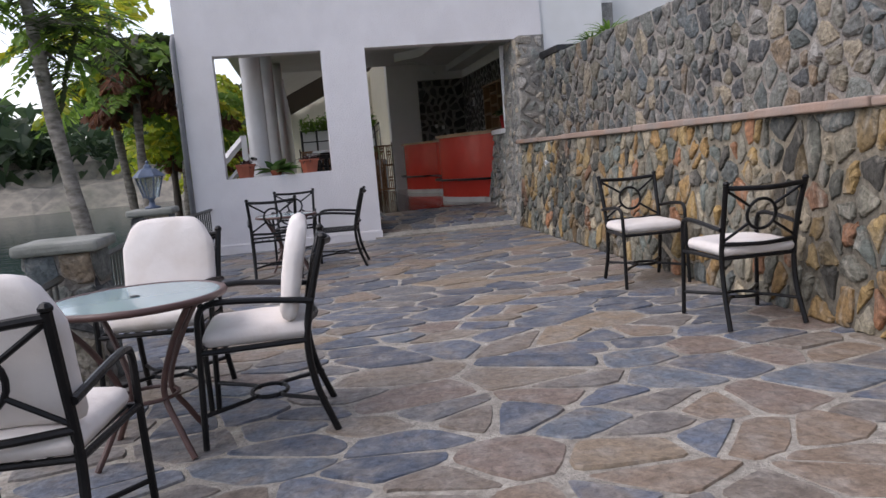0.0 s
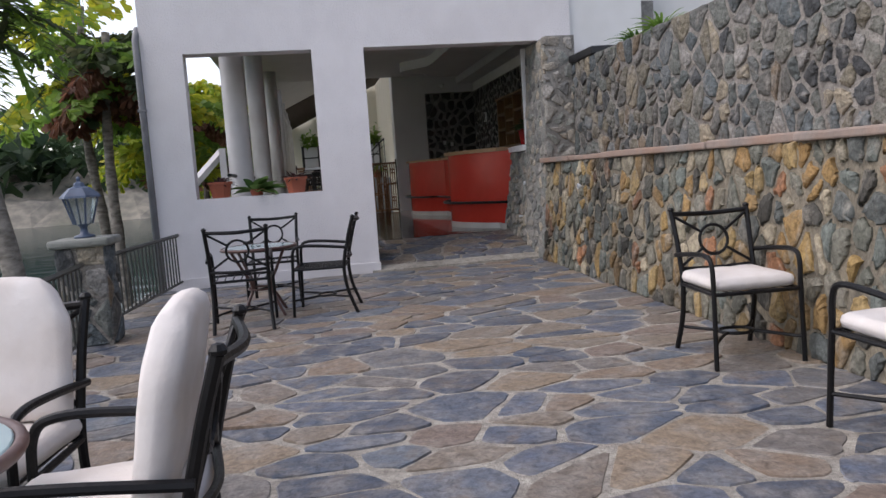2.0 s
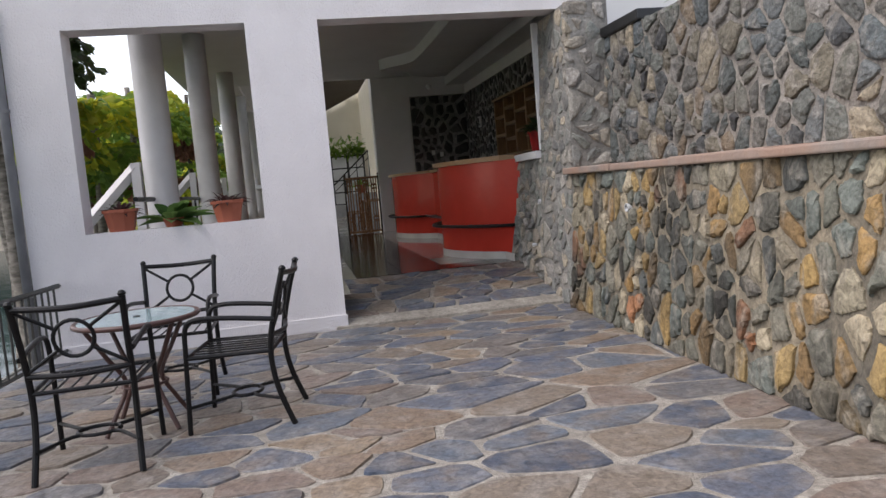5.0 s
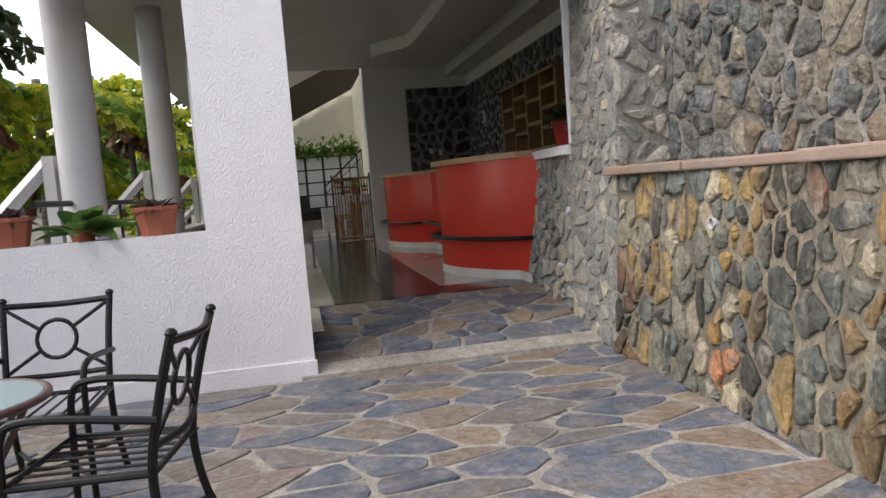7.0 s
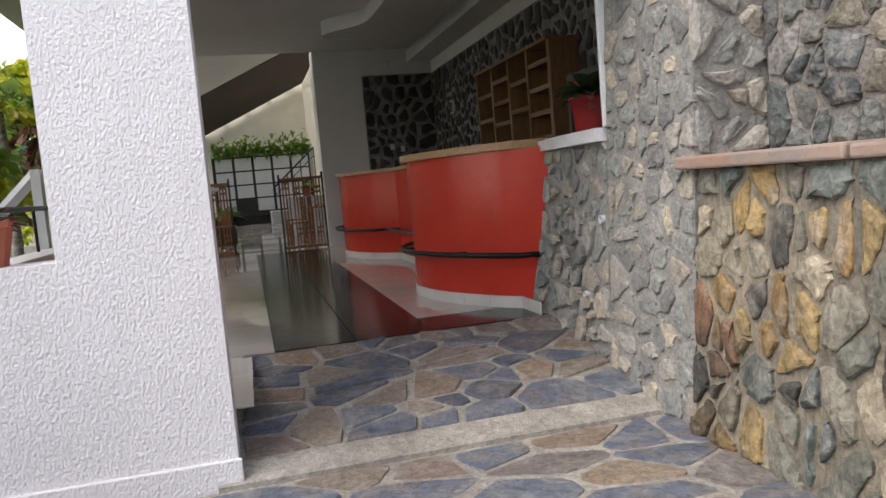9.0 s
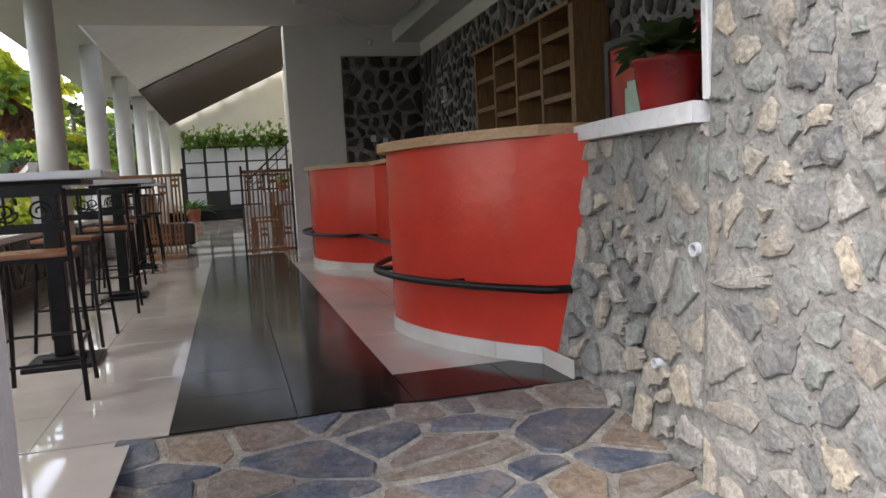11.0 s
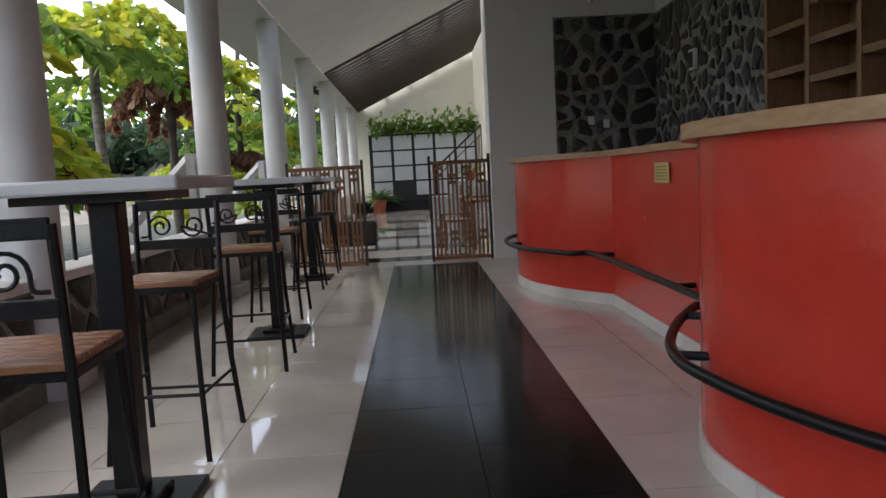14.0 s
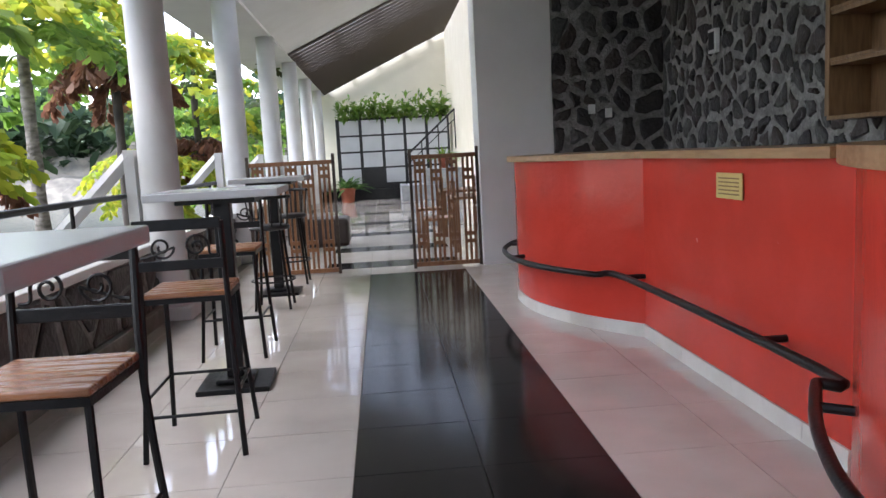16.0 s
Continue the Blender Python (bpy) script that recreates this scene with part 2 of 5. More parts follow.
m_stucco = material("white_stucco", (0.80, 0.765, 0.765), 0.85, color2=(0.76, 0.725, 0.725), scale=4, bump=0.62, bump_scale=84, dirt=(0.62, 0.585, 0.57), dirt_scale=0.7, dirt_amount=0.35, stretch=(1, 1, 0.7))
m_white = material("white_paint", (0.78, 0.77, 0.755), 0.6, color2=(0.74, 0.73, 0.71), scale=3, bump=0.12, bump_scale=60, dirt=(0.62, 0.6, 0.57), dirt_scale=0.8, dirt_amount=0.25)
m_chipped = material("chipped_white_paint", (0.76, 0.75, 0.74), 0.6, color2=(0.70, 0.69, 0.67), scale=5, bump=0.5, bump_scale=18, stain=(0.35, 0.33, 0.30), stain_scale=16, stain_amount=0.22)
# lighter white that paints the light on the ceiling panel's side faces
m_lit_edge = material("lit_edge_white", (0.88, 0.88, 0.87), 0.5, color2=(0.84, 0.84, 0.83), scale=3)
# white ceiling greyed, so the shade on its underside is in the colour
m_shaded_ceiling = material("shaded_ceiling_paint", (0.66, 0.655, 0.645), 0.8, color2=(0.63, 0.62, 0.61), scale=2, bump=0.08, bump_scale=60)
m_column = material("column_paint", (0.66, 0.655, 0.65), 0.55, color2=(0.60, 0.59, 0.58), scale=3, bump=0.15, bump_scale=50, dirt=(0.52, 0.50, 0.47), dirt_scale=1.4, dirt_amount=0.3)
m_cream = material("cream_paint", (0.80, 0.75, 0.60), 0.75, color2=(0.76, 0.71, 0.56), scale=2, bump=0.1)
m_red = material("red_paint", (0.60, 0.052, 0.032), 0.22, color2=(0.55, 0.046, 0.028), scale=3.5, bump=0.3, bump_scale=7, spec=0.3, dirt=(0.47, 0.034, 0.018), dirt_scale=1.5, dirt_amount=0.4)
m_tile = material("cream_tile", (0.55, 0.515, 0.465), 0.05, color2=(0.51, 0.475, 0.43), scale=3, dirt=(0.44, 0.385, 0.335), dirt_scale=1.5, dirt_amount=0.35, rough_var=0.025)
m_black_tile = material("black_tile", (0.006, 0.006, 0.007), 0.13, color2=(0.012, 0.011, 0.011), scale=6, dirt=(0.02, 0.019, 0.018), dirt_scale=2.0, rough_var=0.05, spec=0.14)
m_grout = material("grout", (0.10, 0.085, 0.07), 0.8, bump=0.1)
m_skirt = material("skirting_tile", (0.66, 0.63, 0.57), 0.2, color2=(0.60, 0.57, 0.51), scale=5, dirt=(0.42, 0.38, 0.32), dirt_scale=3, dirt_amount=0.4)
m_iron = material("black_iron", (0.006, 0.006, 0.0065), 0.36, 0.0, color2=(0.010, 0.009, 0.009), scale=20, bump=0.12, bump_scale=80, spec=0.25)
m_railing = material("grey_green_iron", (0.035, 0.04, 0.036), 0.5, color2=(0.06, 0.055, 0.045), scale=15, bump=0.15)
m_cushion = material("cream_cloth", (0.74, 0.69, 0.65), 0.9, color2=(0.70, 0.645, 0.60), scale=7, bump=0.35, bump_scale=16, dirt=(0.52, 0.43, 0.36), dirt_scale=3.5, dirt_amount=0.3)
m_wood = material("varnished_slat_wood", (0.30, 0.13, 0.055), 0.28, color2=(0.20, 0.08, 0.035), scale=10, stretch=(1, 14, 14), bump=0.1, spec=0.6)
m_counterwood = material("counter_wood", (0.42, 0.25, 0.12), 0.35, color2=(0.33, 0.185, 0.085), scale=6, stretch=(8, 1, 8), bump=0.08)
m_shelfwood = material("shelf_wood", (0.27, 0.155, 0.07), 0.5, color2=(0.19, 0.105, 0.048), scale=5, stretch=(8, 8, 1), bump=0.1)
m_gatewood = material("gate_wood", (0.25, 0.12, 0.05), 0.45, color2=(0.16, 0.07, 0.03), scale=6, stretch=(10, 10, 1), bump=0.1)
m_darkwood = material("dark_roof_wood", (0.035, 0.023, 0.016), 0.7, color2=(0.06, 0.042, 0.028), scale=8, stretch=(1, 8, 8), bump=0.2)
m_tabletop = material("grey_tabletop", (0.52, 0.53, 0.53), 0.22, color2=(0.48, 0.49, 0.49), scale=5, rough_var=0.06)
# pale blue-green base and low transmission stand in for reflected sky
m_glass = glass("sky_tinted_table_glass", (0.42, 0.56, 0.58), 0.12)
m_glass.node_tree.nodes["Principled BSDF"].inputs["Transmission Weight"].default_value = 0.35
m_pane = glass("lantern_glass", (0.85, 0.9, 0.93), 0.1)
m_rim = material("table_rim", (0.10, 0.05, 0.04), 0.4, color2=(0.07, 0.035, 0.03), scale=12)
m_lampblue = material("lantern_metal", (0.07, 0.10, 0.16), 0.4, color2=(0.045, 0.065, 0.11), scale=12)
m_cap = material("cap_stone", (0.28, 0.28, 0.25), 0.85, color2=(0.20, 0.205, 0.18), scale=6, bump=0.5, bump_scale=30, dirt=(0.12, 0.13, 0.10), dirt_scale=2.5)
m_ledge = material("ledge_stone", (0.34, 0.25, 0.20), 0.7, color2=(0.26, 0.22, 0.19), scale=4, bump=0.4, bump_scale=25, dirt=(0.36, 0.17, 0.09), dirt_scale=1.6, dirt_amount=0.6)
m_terracotta = material("terracotta", (0.36, 0.10, 0.055), 0.6, color2=(0.31, 0.085, 0.045), scale=6, bump=0.15)
m_soil = material("soil", (0.03, 0.022, 0.015), 0.95, bump=0.8, bump_scale=60)
m_pipe = material("grey_pipe", (0.20, 0.20, 0.21), 0.5)
m_bark = material("palm_bark", (0.30, 0.27, 0.23), 0.85, color2=(0.12, 0.105, 0.085), scale=7, bump=0.9, bump_scale=14, stretch=(1, 1, 2.5), dirt=(0.06, 0.055, 0.045), dirt_scale=3)
m_darkbark = material("dark_bark", (0.09, 0.075, 0.06), 0.9, color2=(0.05, 0.042, 0.034), scale=9, bump=0.9, bump_scale=18, stretch=(1, 1, 0.4))


def leafy(name, colors):
    mat = material(name, colors[0], 0.5, color2=colors[1], scale=3, ramp=colors, spec=0.35)
    n, l = mat.node_tree.nodes, mat.node_tree.links
    b = n["Principled BSDF"]
    tr = n.new("ShaderNodeBsdfTranslucent")
    ms = n.new("ShaderNodeMixShader")
    ms.inputs[0].default_value = 0.6
    l.new(b.inputs["Base Color"].links[0].from_socket, tr.inputs["Color"])
    l.new(b.outputs[0], ms.inputs[1])
    l.new(tr.outputs[0], ms.inputs[2])
    l.new(ms.outputs[0], n["Material Output"].inputs["Surface"])
    return mat


m_leaf_yellow = leafy("yellow_green_leaf", [(0.50, 0.48, 0.04), (0.28, 0.38, 0.04), (0.62, 0.52, 0.04), (0.36, 0.44, 0.04), (0.20, 0.30, 0.04)])
m_leaf_green = leafy("green_leaf", [(0.20, 0.34, 0.06), (0.12, 0.22, 0.04), (0.28, 0.40, 0.07), (0.16, 0.27, 0.05)])
m_leaf_brown = leafy("dry_brown_leaf", [(0.22, 0.10, 0.06), (0.15, 0.07, 0.045), (0.28, 0.14, 0.08), (0.18, 0.07, 0.05)])
m_leaf_dark = leafy("dark_leaf", [(0.05, 0.075, 0.03), (0.07, 0.10, 0.035), (0.04, 0.06, 0.025), (0.10, 0.09, 0.05)])
m_leaf_purple = leafy("purple_leaf", [(0.06, 0.03, 0.035), (0.09, 0.05, 0.05), (0.045, 0.03, 0.03), (0.07, 0.06, 0.04)])
m_leaf_fresh = leafy("fresh_leaf", [(0.08, 0.17, 0.04), (0.05, 0.12, 0.03), (0.14, 0.22, 0.07), (0.10, 0.18, 0.05)])
m_far_green = leafy("far_green", [(0.05, 0.085, 0.04), (0.035, 0.065, 0.032), (0.08, 0.12, 0.05), (0.045, 0.075, 0.045)])
m_hill = material("far_hill", (0.11, 0.15, 0.075), 0.95, color2=(0.075, 0.11, 0.06), scale=0.15, bump=0.4, bump_scale=0.8, dirt=(0.22, 0.21, 0.14), dirt_scale=0.04)
m_bank = material("stony_bank", (0.33, 0.29, 0.23), 0.95, color2=(0.20, 0.18, 0.15), scale=0.9, bump=0.8, bump_scale=2.5, dirt=(0.10, 0.11, 0.07), dirt_scale=0.15)
m_water = material("lake_water", (0.010, 0.026, 0.024), 0.10, color2=(0.016, 0.038, 0.036), scale=0.6, bump=0.5, bump_scale=0.9, stretch=(0.45, 1.1, 1), rough_var=0.03, spec=0.2, deep=0.06)
m_water.node_tree.nodes["Principled BSDF"].inputs["IOR"].default_value = 1.2
m_earth = material("garden_earth", (0.10, 0.085, 0.06), 0.95, color2=(0.06, 0.065, 0.035), scale=2, bump=0.8, bump_scale=12)
m_black = material("black_panel", (0.015, 0.015, 0.016), 0.35)
m_panel = material("frosted_panel", (0.60, 0.61, 0.62), 0.35, color2=(0.54, 0.55, 0.56), scale=2)
m_paper = material("yellow_notice", (0.62, 0.47, 0.16), 0.7, color2=(0.58, 0.43, 0.15), scale=20)
m_ink = material("notice_ink", (0.25, 0.15, 0.05), 0.7)
m_switch = material("white_plastic", (0.75, 0.75, 0.73), 0.4)
m_coolred = material("cooler_red", (0.42, 0.02, 0.018), 0.25, color2=(0.20, 0.012, 0.012), scale=3)
m_bottle = material("bottle_picture", (0.30, 0.50, 0.36), 0.3, color2=(0.55, 0.65, 0.55), scale=6)
m_greyblock = material("grey_block", (0.30, 0.31, 0.32), 0.8, bump=0.2)
m_leather = material("dark_leather", (0.035, 0.022, 0.018), 0.4)

# ---- ground, lake and far shore ----
structure("water", boxes((-900, 400, -300, 1500, -1.9, -1.5)), m_water, "dark rippled lake water below the terrace", "lake")
bm = boxes((-1.75, 8.0, -9.0, 11.4, -1.7, -0.03), (-0.95, 8.0, 11.4, 46.0, -1.7, 0.02))
structure("ground", bm, m_earth, "stone-faced earth plinth under the terrace", "ground")


def rough_strip(p0, p1, n, rows, jitter, seed):
    """A rising strip of land along p0-p1; rows: (distance inland, height)."""
    rnd = random.Random(seed)
    a, b = Vector((*p0, 0)), Vector((*p1, 0))
    inland = Vector((-(b - a).y, (b - a).x, 0)).normalized()
    bm = bmesh.new()
    grid = []
    for i in range(n + 1):
        q = a.lerp(b, i / n)
        grid.append([bm.verts.new(q + inland * (d + rnd.uniform(-1, 1) * jitter * (1 + d * 0.05)) + Vector((0, 0, z * rnd.uniform(0.75, 1.25)))) for d, z in rows])
    for i in range(n):
        for j in range(len(rows) - 1):
            bm.faces.new((grid[i][j], grid[i + 1][j], grid[i + 1][j + 1], grid[i][j + 1]))
    return bm


SHORE = ((-130, 52), (70, 118))
structure("backdrop_bank", rough_strip(*SHORE, 120, ((-3, -2.2), (0, -1.4), (2, -0.2), (4, 1.2), (7, 1.6), (9, 3.4), (14, 4.0), (22, 4.5)), 0.5, 3), m_bank, "pale stony far shore with low terraces", "shore")
structure("backdrop_hill", rough_strip(*SHORE, 60, ((18, 3.0), (40, 6), (80, 9), (140, 13), (220, 17), (300, 18)), 5, 4), m_hill, "hazy green hill behind the lake shore", "hill", smooth=True)


def leaf_quads(verts, faces, c, d, up, length, width):
    """One folded leaf blade from c along d."""
    side = d.cross(up)
    if side.length < 1e-3:
        side = d.cross(Vector((1, 0, 0)))
    side.normalize()
    k = len(verts)
    mid = c + d * length * 0.5
    droop = Vector((0, 0, -0.12 * length))
    verts += [c, mid + side * width * 0.5 + up * width * 0.12, c + d * length + droop, mid - side * width * 0.5 + up * width * 0.12, mid]
    faces += [(k, k + 1, k + 4), (k + 1, k + 2, k + 4), (k + 2, k + 3, k + 4), (k + 3, k, k + 4)]


def mesh_part(name, verts, faces, mat, parent=None, label=""):
    me = bpy.data.meshes.new(name)
    me.from_pydata([tuple(v) for v in verts], [], faces)
    me.materials.append(mat)
    ob = new(name, me)
    ob.parent = parent
    if label:
        ob["label"] = label
    return ob


def unit(rnd):
    v = Vector((rnd.gauss(0, 1), rnd.gauss(0, 1), rnd.gauss(0, 1)))
    return v.normalized()


# bushes and trees on the far shore
rnd = random.Random(8)
a, b = Vector((*SHORE[0], 0)), Vector((*SHORE[1], 0))
inland = Vector((-(b - a).y, (b - a).x, 0)).normalized()
verts, faces = [], []
for i in range(330):
    q = a.lerp(b, rnd.random()) + inland * (9 + 34 * rnd.random() ** 1.5)
    d = (q - a).dot(inland)
    base = 3.0 + max(0, d - 14) * 0.12
    s = rnd.uniform(2.2, 5.5)
    for j in range(60):
        u = unit(rnd)
        c = q + Vector((u.x * s * 1.2, u.y * s * 1.2, base + s * 0.6 + u.z * s * rnd.uniform(0.6, 1.1)))
        leaf_quads(verts, faces, c, unit(rnd), Vector((0, 0, 1)), s * rnd.uniform(0.35, 0.7), s * rnd.uniform(0.25, 0.45))
tagged(mesh_part("shore_bushes", verts, faces, m_far_green), "dense green bushes and trees along the far shore", "bushes", kind="stuff")

# ---- terrace and hall floors ----
def clip(poly, p, nrm):
    """The part of poly on the near side of the line through p with the normal nrm."""
    out = []
    for i in range(len(poly)):
        a, b = poly[i], poly[(i + 1) % len(poly)]
        da, db = (a[0] - p[0]) * nrm[0] + (a[1] - p[1]) * nrm[1], (b[0] - p[0]) * nrm[0] + (b[1] - p[1]) * nrm[1]
        if da <= 0:
            out.append(a)
        if (da < 0 < db) or (db < 0 < da):
            t = da / (da - db)
            out.append((a[0] + t * (b[0] - a[0]), a[1] + t * (b[1] - a[1])))
    return out


def stones(u0, u1, v0, v1, su, sv, gap, seed, drop=0.28, soft=0.0):
    """Irregular stones that fill a rectangle, as rounded outlines; su, sv: mean size."""
    rnd = random.Random(seed)
    nu, nv = max(1, round((u1 - u0) / su)), max(1, round((v1 - v0) / sv))
    pts = []
    for j in range(nv):
        for i in range(nu):
            if rnd.random() > drop:
                pts.append((u0 + (i + 0.5 + 0.5 * (j % 2) - 0.25 + rnd.uniform(-0.42, 0.42)) * (u1 - u0) / nu, v0 + (j + 0.5 + rnd.uniform(-0.42, 0.42)) * (v1 - v0) / nv))
    arr = np.array(pts)
    ratio = su / sv
    out = []
    for k, (x, y) in enumerate(pts):
        poly = [(u0, v0), (u1, v0), (u1, v1), (u0, v1)]
        dd = (arr[:, 0] - x) ** 2 + ((arr[:, 1] - y) * ratio) ** 2
        for o in np.argsort(dd)[1:22]:
            qx, qy = arr[o]
            nx, ny = qx - x, (qy - y) * ratio * ratio
            ln = math.hypot(nx, ny)
            g = gap * rnd.uniform(0.35, 1.8) / 2
            poly = clip(poly, ((x + qx) / 2 - nx / ln * g, (y + qy) / 2 - ny / ln * g), (nx, ny))
            if len(poly) < 3:
                break
        if len(poly) < 3:
            continue
        cut = []
        for i in range(len(poly)):
            a, b = poly[i], poly[(i + 1) % len(poly)]
            if math.hypot(b[0] - a[0], b[1] - a[1]) < 0.012:
                continue
            for t in ((0.13, 0.87) if soft else (0.08, 0.92)):
                cut.append((a[0] + t * (b[0] - a[0]) + rnd.uniform(-1, 1) * gap * 0.22, a[1] + t * (b[1] - a[1]) + rnd.uniform(-1, 1) * gap * 0.22))
        if len(cut) >= 6:
            if soft:
                fine = []
                for i in range(len(cut)):
                    a, b = cut[i], cut[(i + 1) % len(cut)]
                    for t in (0.25, 0.75):
                        fine.append((a[0] + t * (b[0] - a[0]) + rnd.uniform(-1, 1) * soft, a[1] + t * (b[1] - a[1]) + rnd.uniform(-1, 1) * soft))
                cut = fine
            out.append(((x, y), cut))
    return out


def stone_mesh(verts, faces, outline, place, rise, rnd, dome=0.3, edge=0.86):
    """One stone: sides, a rounded shoulder and an uneven face; place maps (u, v, out) to the world."""
    n, k = len(outline), len(verts)
    cx, cy = sum(p[0] for p in outline) / n, sum(p[1] for p in outline) / n
    tu, tv = rnd.uniform(-1, 1) * rise * 0.5, rnd.uniform(-1, 1) * rise * 0.5
    size = max(math.hypot(p[0] - cx, p[1] - cy) for p in outline)
    levels = ((1.0, -0.02), (0.985, rise * 0.5), (edge, rise * 0.93)) + (((0.55, rise * (1 + dome * 0.75)),) if dome else ())
    for s, w in levels:
        for x, y in outline:
            dx, dy = x - cx, y - cy
            tilt = (tu * dx + tv * dy) / size if w > 0 else 0
            lump = rise * 0.45 * noise.noise(Vector((x * 14 + cx * 31, y * 14, s * 3))) if dome and w > 0 else 0
            verts.append(place(cx + dx * s, cy + dy * s, w + lump + tilt * (w / rise if w > 0 else 0)))
    verts.append(place(cx, cy, rise * (1 + dome)))
    top = len(levels) - 1
    for r in range(top):
        for i in range(n):
            a, b = k + r * n + i, k + r * n + (i + 1) % n
            faces.append((a, b, b + n, a + n))
    for i in range(n):
        faces.append((k + top * n + i, k + top * n + (i + 1) % n, k + (top + 1) * n))


def pave(parent, cells, place, rise, mat, name, near, seed, dome=0.3, edge=0.86, limit=290):
    """Stones as parts of parent: those nearest one by one, the rest joined."""
    rnd = random.Random(seed)
    cells = sorted(cells, key=lambda c: near(*c[0]))
    rest_v, rest_f = [], []
    for i, (c, outline) in enumerate(cells):
        if i < limit:
            v, f = [], []
            stone_mesh(v, f, outline, place, rise * rnd.uniform(0.6, 1.3), rnd, dome, edge)
            mesh_part(name, v, f, mat, parent)
        else:
            stone_mesh(rest_v, rest_f, outline, place, rise * rnd.uniform(0.6, 1.3), rnd, dome, edge)
    if rest_v:
        tagged(mesh_part(name + "s", rest_v, rest_f, mat, parent), kind="stuff")


terrace = structure("floor_terrace", boxes((-1.72, 3.5, -8.0, 11.36, -0.2, -0.006)), m_joint, "terrace of irregular blue-grey and brown flagstones with pale joints", "floor")


def ramp_z(y):
    return 0.05 + (y - 11.4) / 1.54 * (FLOOR - 0.055)


bm = bmesh.new()
lo = [bm.verts.new(p) for p in ((1.0, 11.36, -0.1), (3.45, 11.36, -0.1), (3.45, 12.94, -0.1), (1.0, 12.94, -0.1))]
hi = [bm.verts.new(p) for p in ((1.0, 11.36, 0.02), (3.45, 11.36, 0.02), (3.45, 11.52, 0.06), (3.45, 12.94, FLOOR - 0.012), (1.0, 12.94, FLOOR - 0.012), (1.0, 11.52, 0.06))]
bm.faces.new(hi)
bm.faces.new((lo[0], lo[1], hi[1], hi[0]))
bm.faces.new((lo[2], lo[3], hi[4], hi[3]))
bm.faces.new((lo[1], lo[2], hi[3], hi[2], hi[1]))
bm.faces.new((lo[3], lo[0], hi[0], hi[5], hi[4]))
bm.faces.new(lo)
ramp = structure("floor_ramp", bm, m_joint, "short flagstone ramp with a worn cement edge at the entrance", "floor")

base = structure("floor_hall", boxes((-0.95, 5.1, 12.94, 46.0, 0.02, FLOOR - 0.008), (-0.95, 1.0, 11.68, 12.94, 0.02, FLOOR - 0.008), (3.45, 5.1, 11.6, 12.94, 0.02, FLOOR - 0.008)), m_grout, "glossy cream tile floor with a black tile runner", "floor")

# ---- facade and walls ----
FACADE = 11.4
WX0, WX1, WZ0, WZ1, DX0 = -1.10, 0.45, 1.10, 2.87, 1.10
bm = bmesh.new()
for d in ((-1.58, WX0, FACADE, 11.68, -0.1, 7), (WX0, WX1, FACADE, 11.68, -0.1, WZ0), (WX0, WX1, FACADE, 11.68, WZ1, 7), (WX1, DX0, FACADE, 11.68, -0.1, 7), (DX0, 3.86, FACADE, 11.68, WZ1, 7), (3.78, 3.86, FACADE, 11.68, 0, WZ1)):
    box(bm, *d)
bmesh.ops.remove_doubles(bm, verts=bm.verts, dist=0.0005)
structure("wall_facade", bm, m_stucco, "rough white stucco wall with a large window opening", "wall")
structure("trim_facade", boxes((-1.58, DX0 + 0.015, FACADE - 0.018, FACADE + 0.01, -0.02, 0.13), bevel=0.006), m_stucco, "low stucco plinth along the foot of the wall", "plinth")
structure("wall_upper_recess", boxes((3.862, 10, 12.0, 12.2, 2.3, 7)), m_white, "white wall of the house above the retaining wall", "wall")
structure("wall_hall_west_end", boxes((-1.58, -1.40, 11.68, 12.1, 0, 7)), m_stucco, "return of the stucco facade towards the lake", "wall")


def low_face(y, z, w):
    return (2.92 + 0.028 * y + 0.085 * max(z, 0) - w, y, z)


YB = 11.05
bm = bmesh.new()
vs = [bm.verts.new(p) for p in (low_face(-6, -0.1, 0), low_face(YB, -0.1, 0), low_face(YB, 1.26, 0), low_face(-6, 1.26, 0))]
bk = [bm.verts.new((4.2, v.co.y, v.co.z)) for v in vs]
for i in range(4):
    bm.faces.new((vs[i], vs[(i + 1) % 4], bk[(i + 1) % 4], bk[i]))
bm.faces.new(vs)
bm.faces.new(bk)
wall_low = structure("wall_retaining_lower", bm, m_ochremortar, "lower retaining wall of ochre and grey field stones", "stone wall")
wall_up = structure("wall_retaining_upper", boxes((3.74, 4.3, -6, YB, 1.2, 2.5)), m_wallmortar, "upper retaining wall of grey field stones in pale mortar", "stone wall")
structure("wall_earth_fill", boxes((4.3, 10, -6, 12.0, -0.1, 2.45)), m_earth, "earth behind the retaining wall", "earth")


def half_face(y, z, w=0.0):
    """The leaning face of the stone pier and of the half wall beside the bar."""
    lean = 0.06 + 0.13 * min(1.0, max(0.0, (y - 11.95) / 1.33))
    return (3.27 + lean * (max(z, 0.0) - 0.28) / 1.22 - w, y, z)


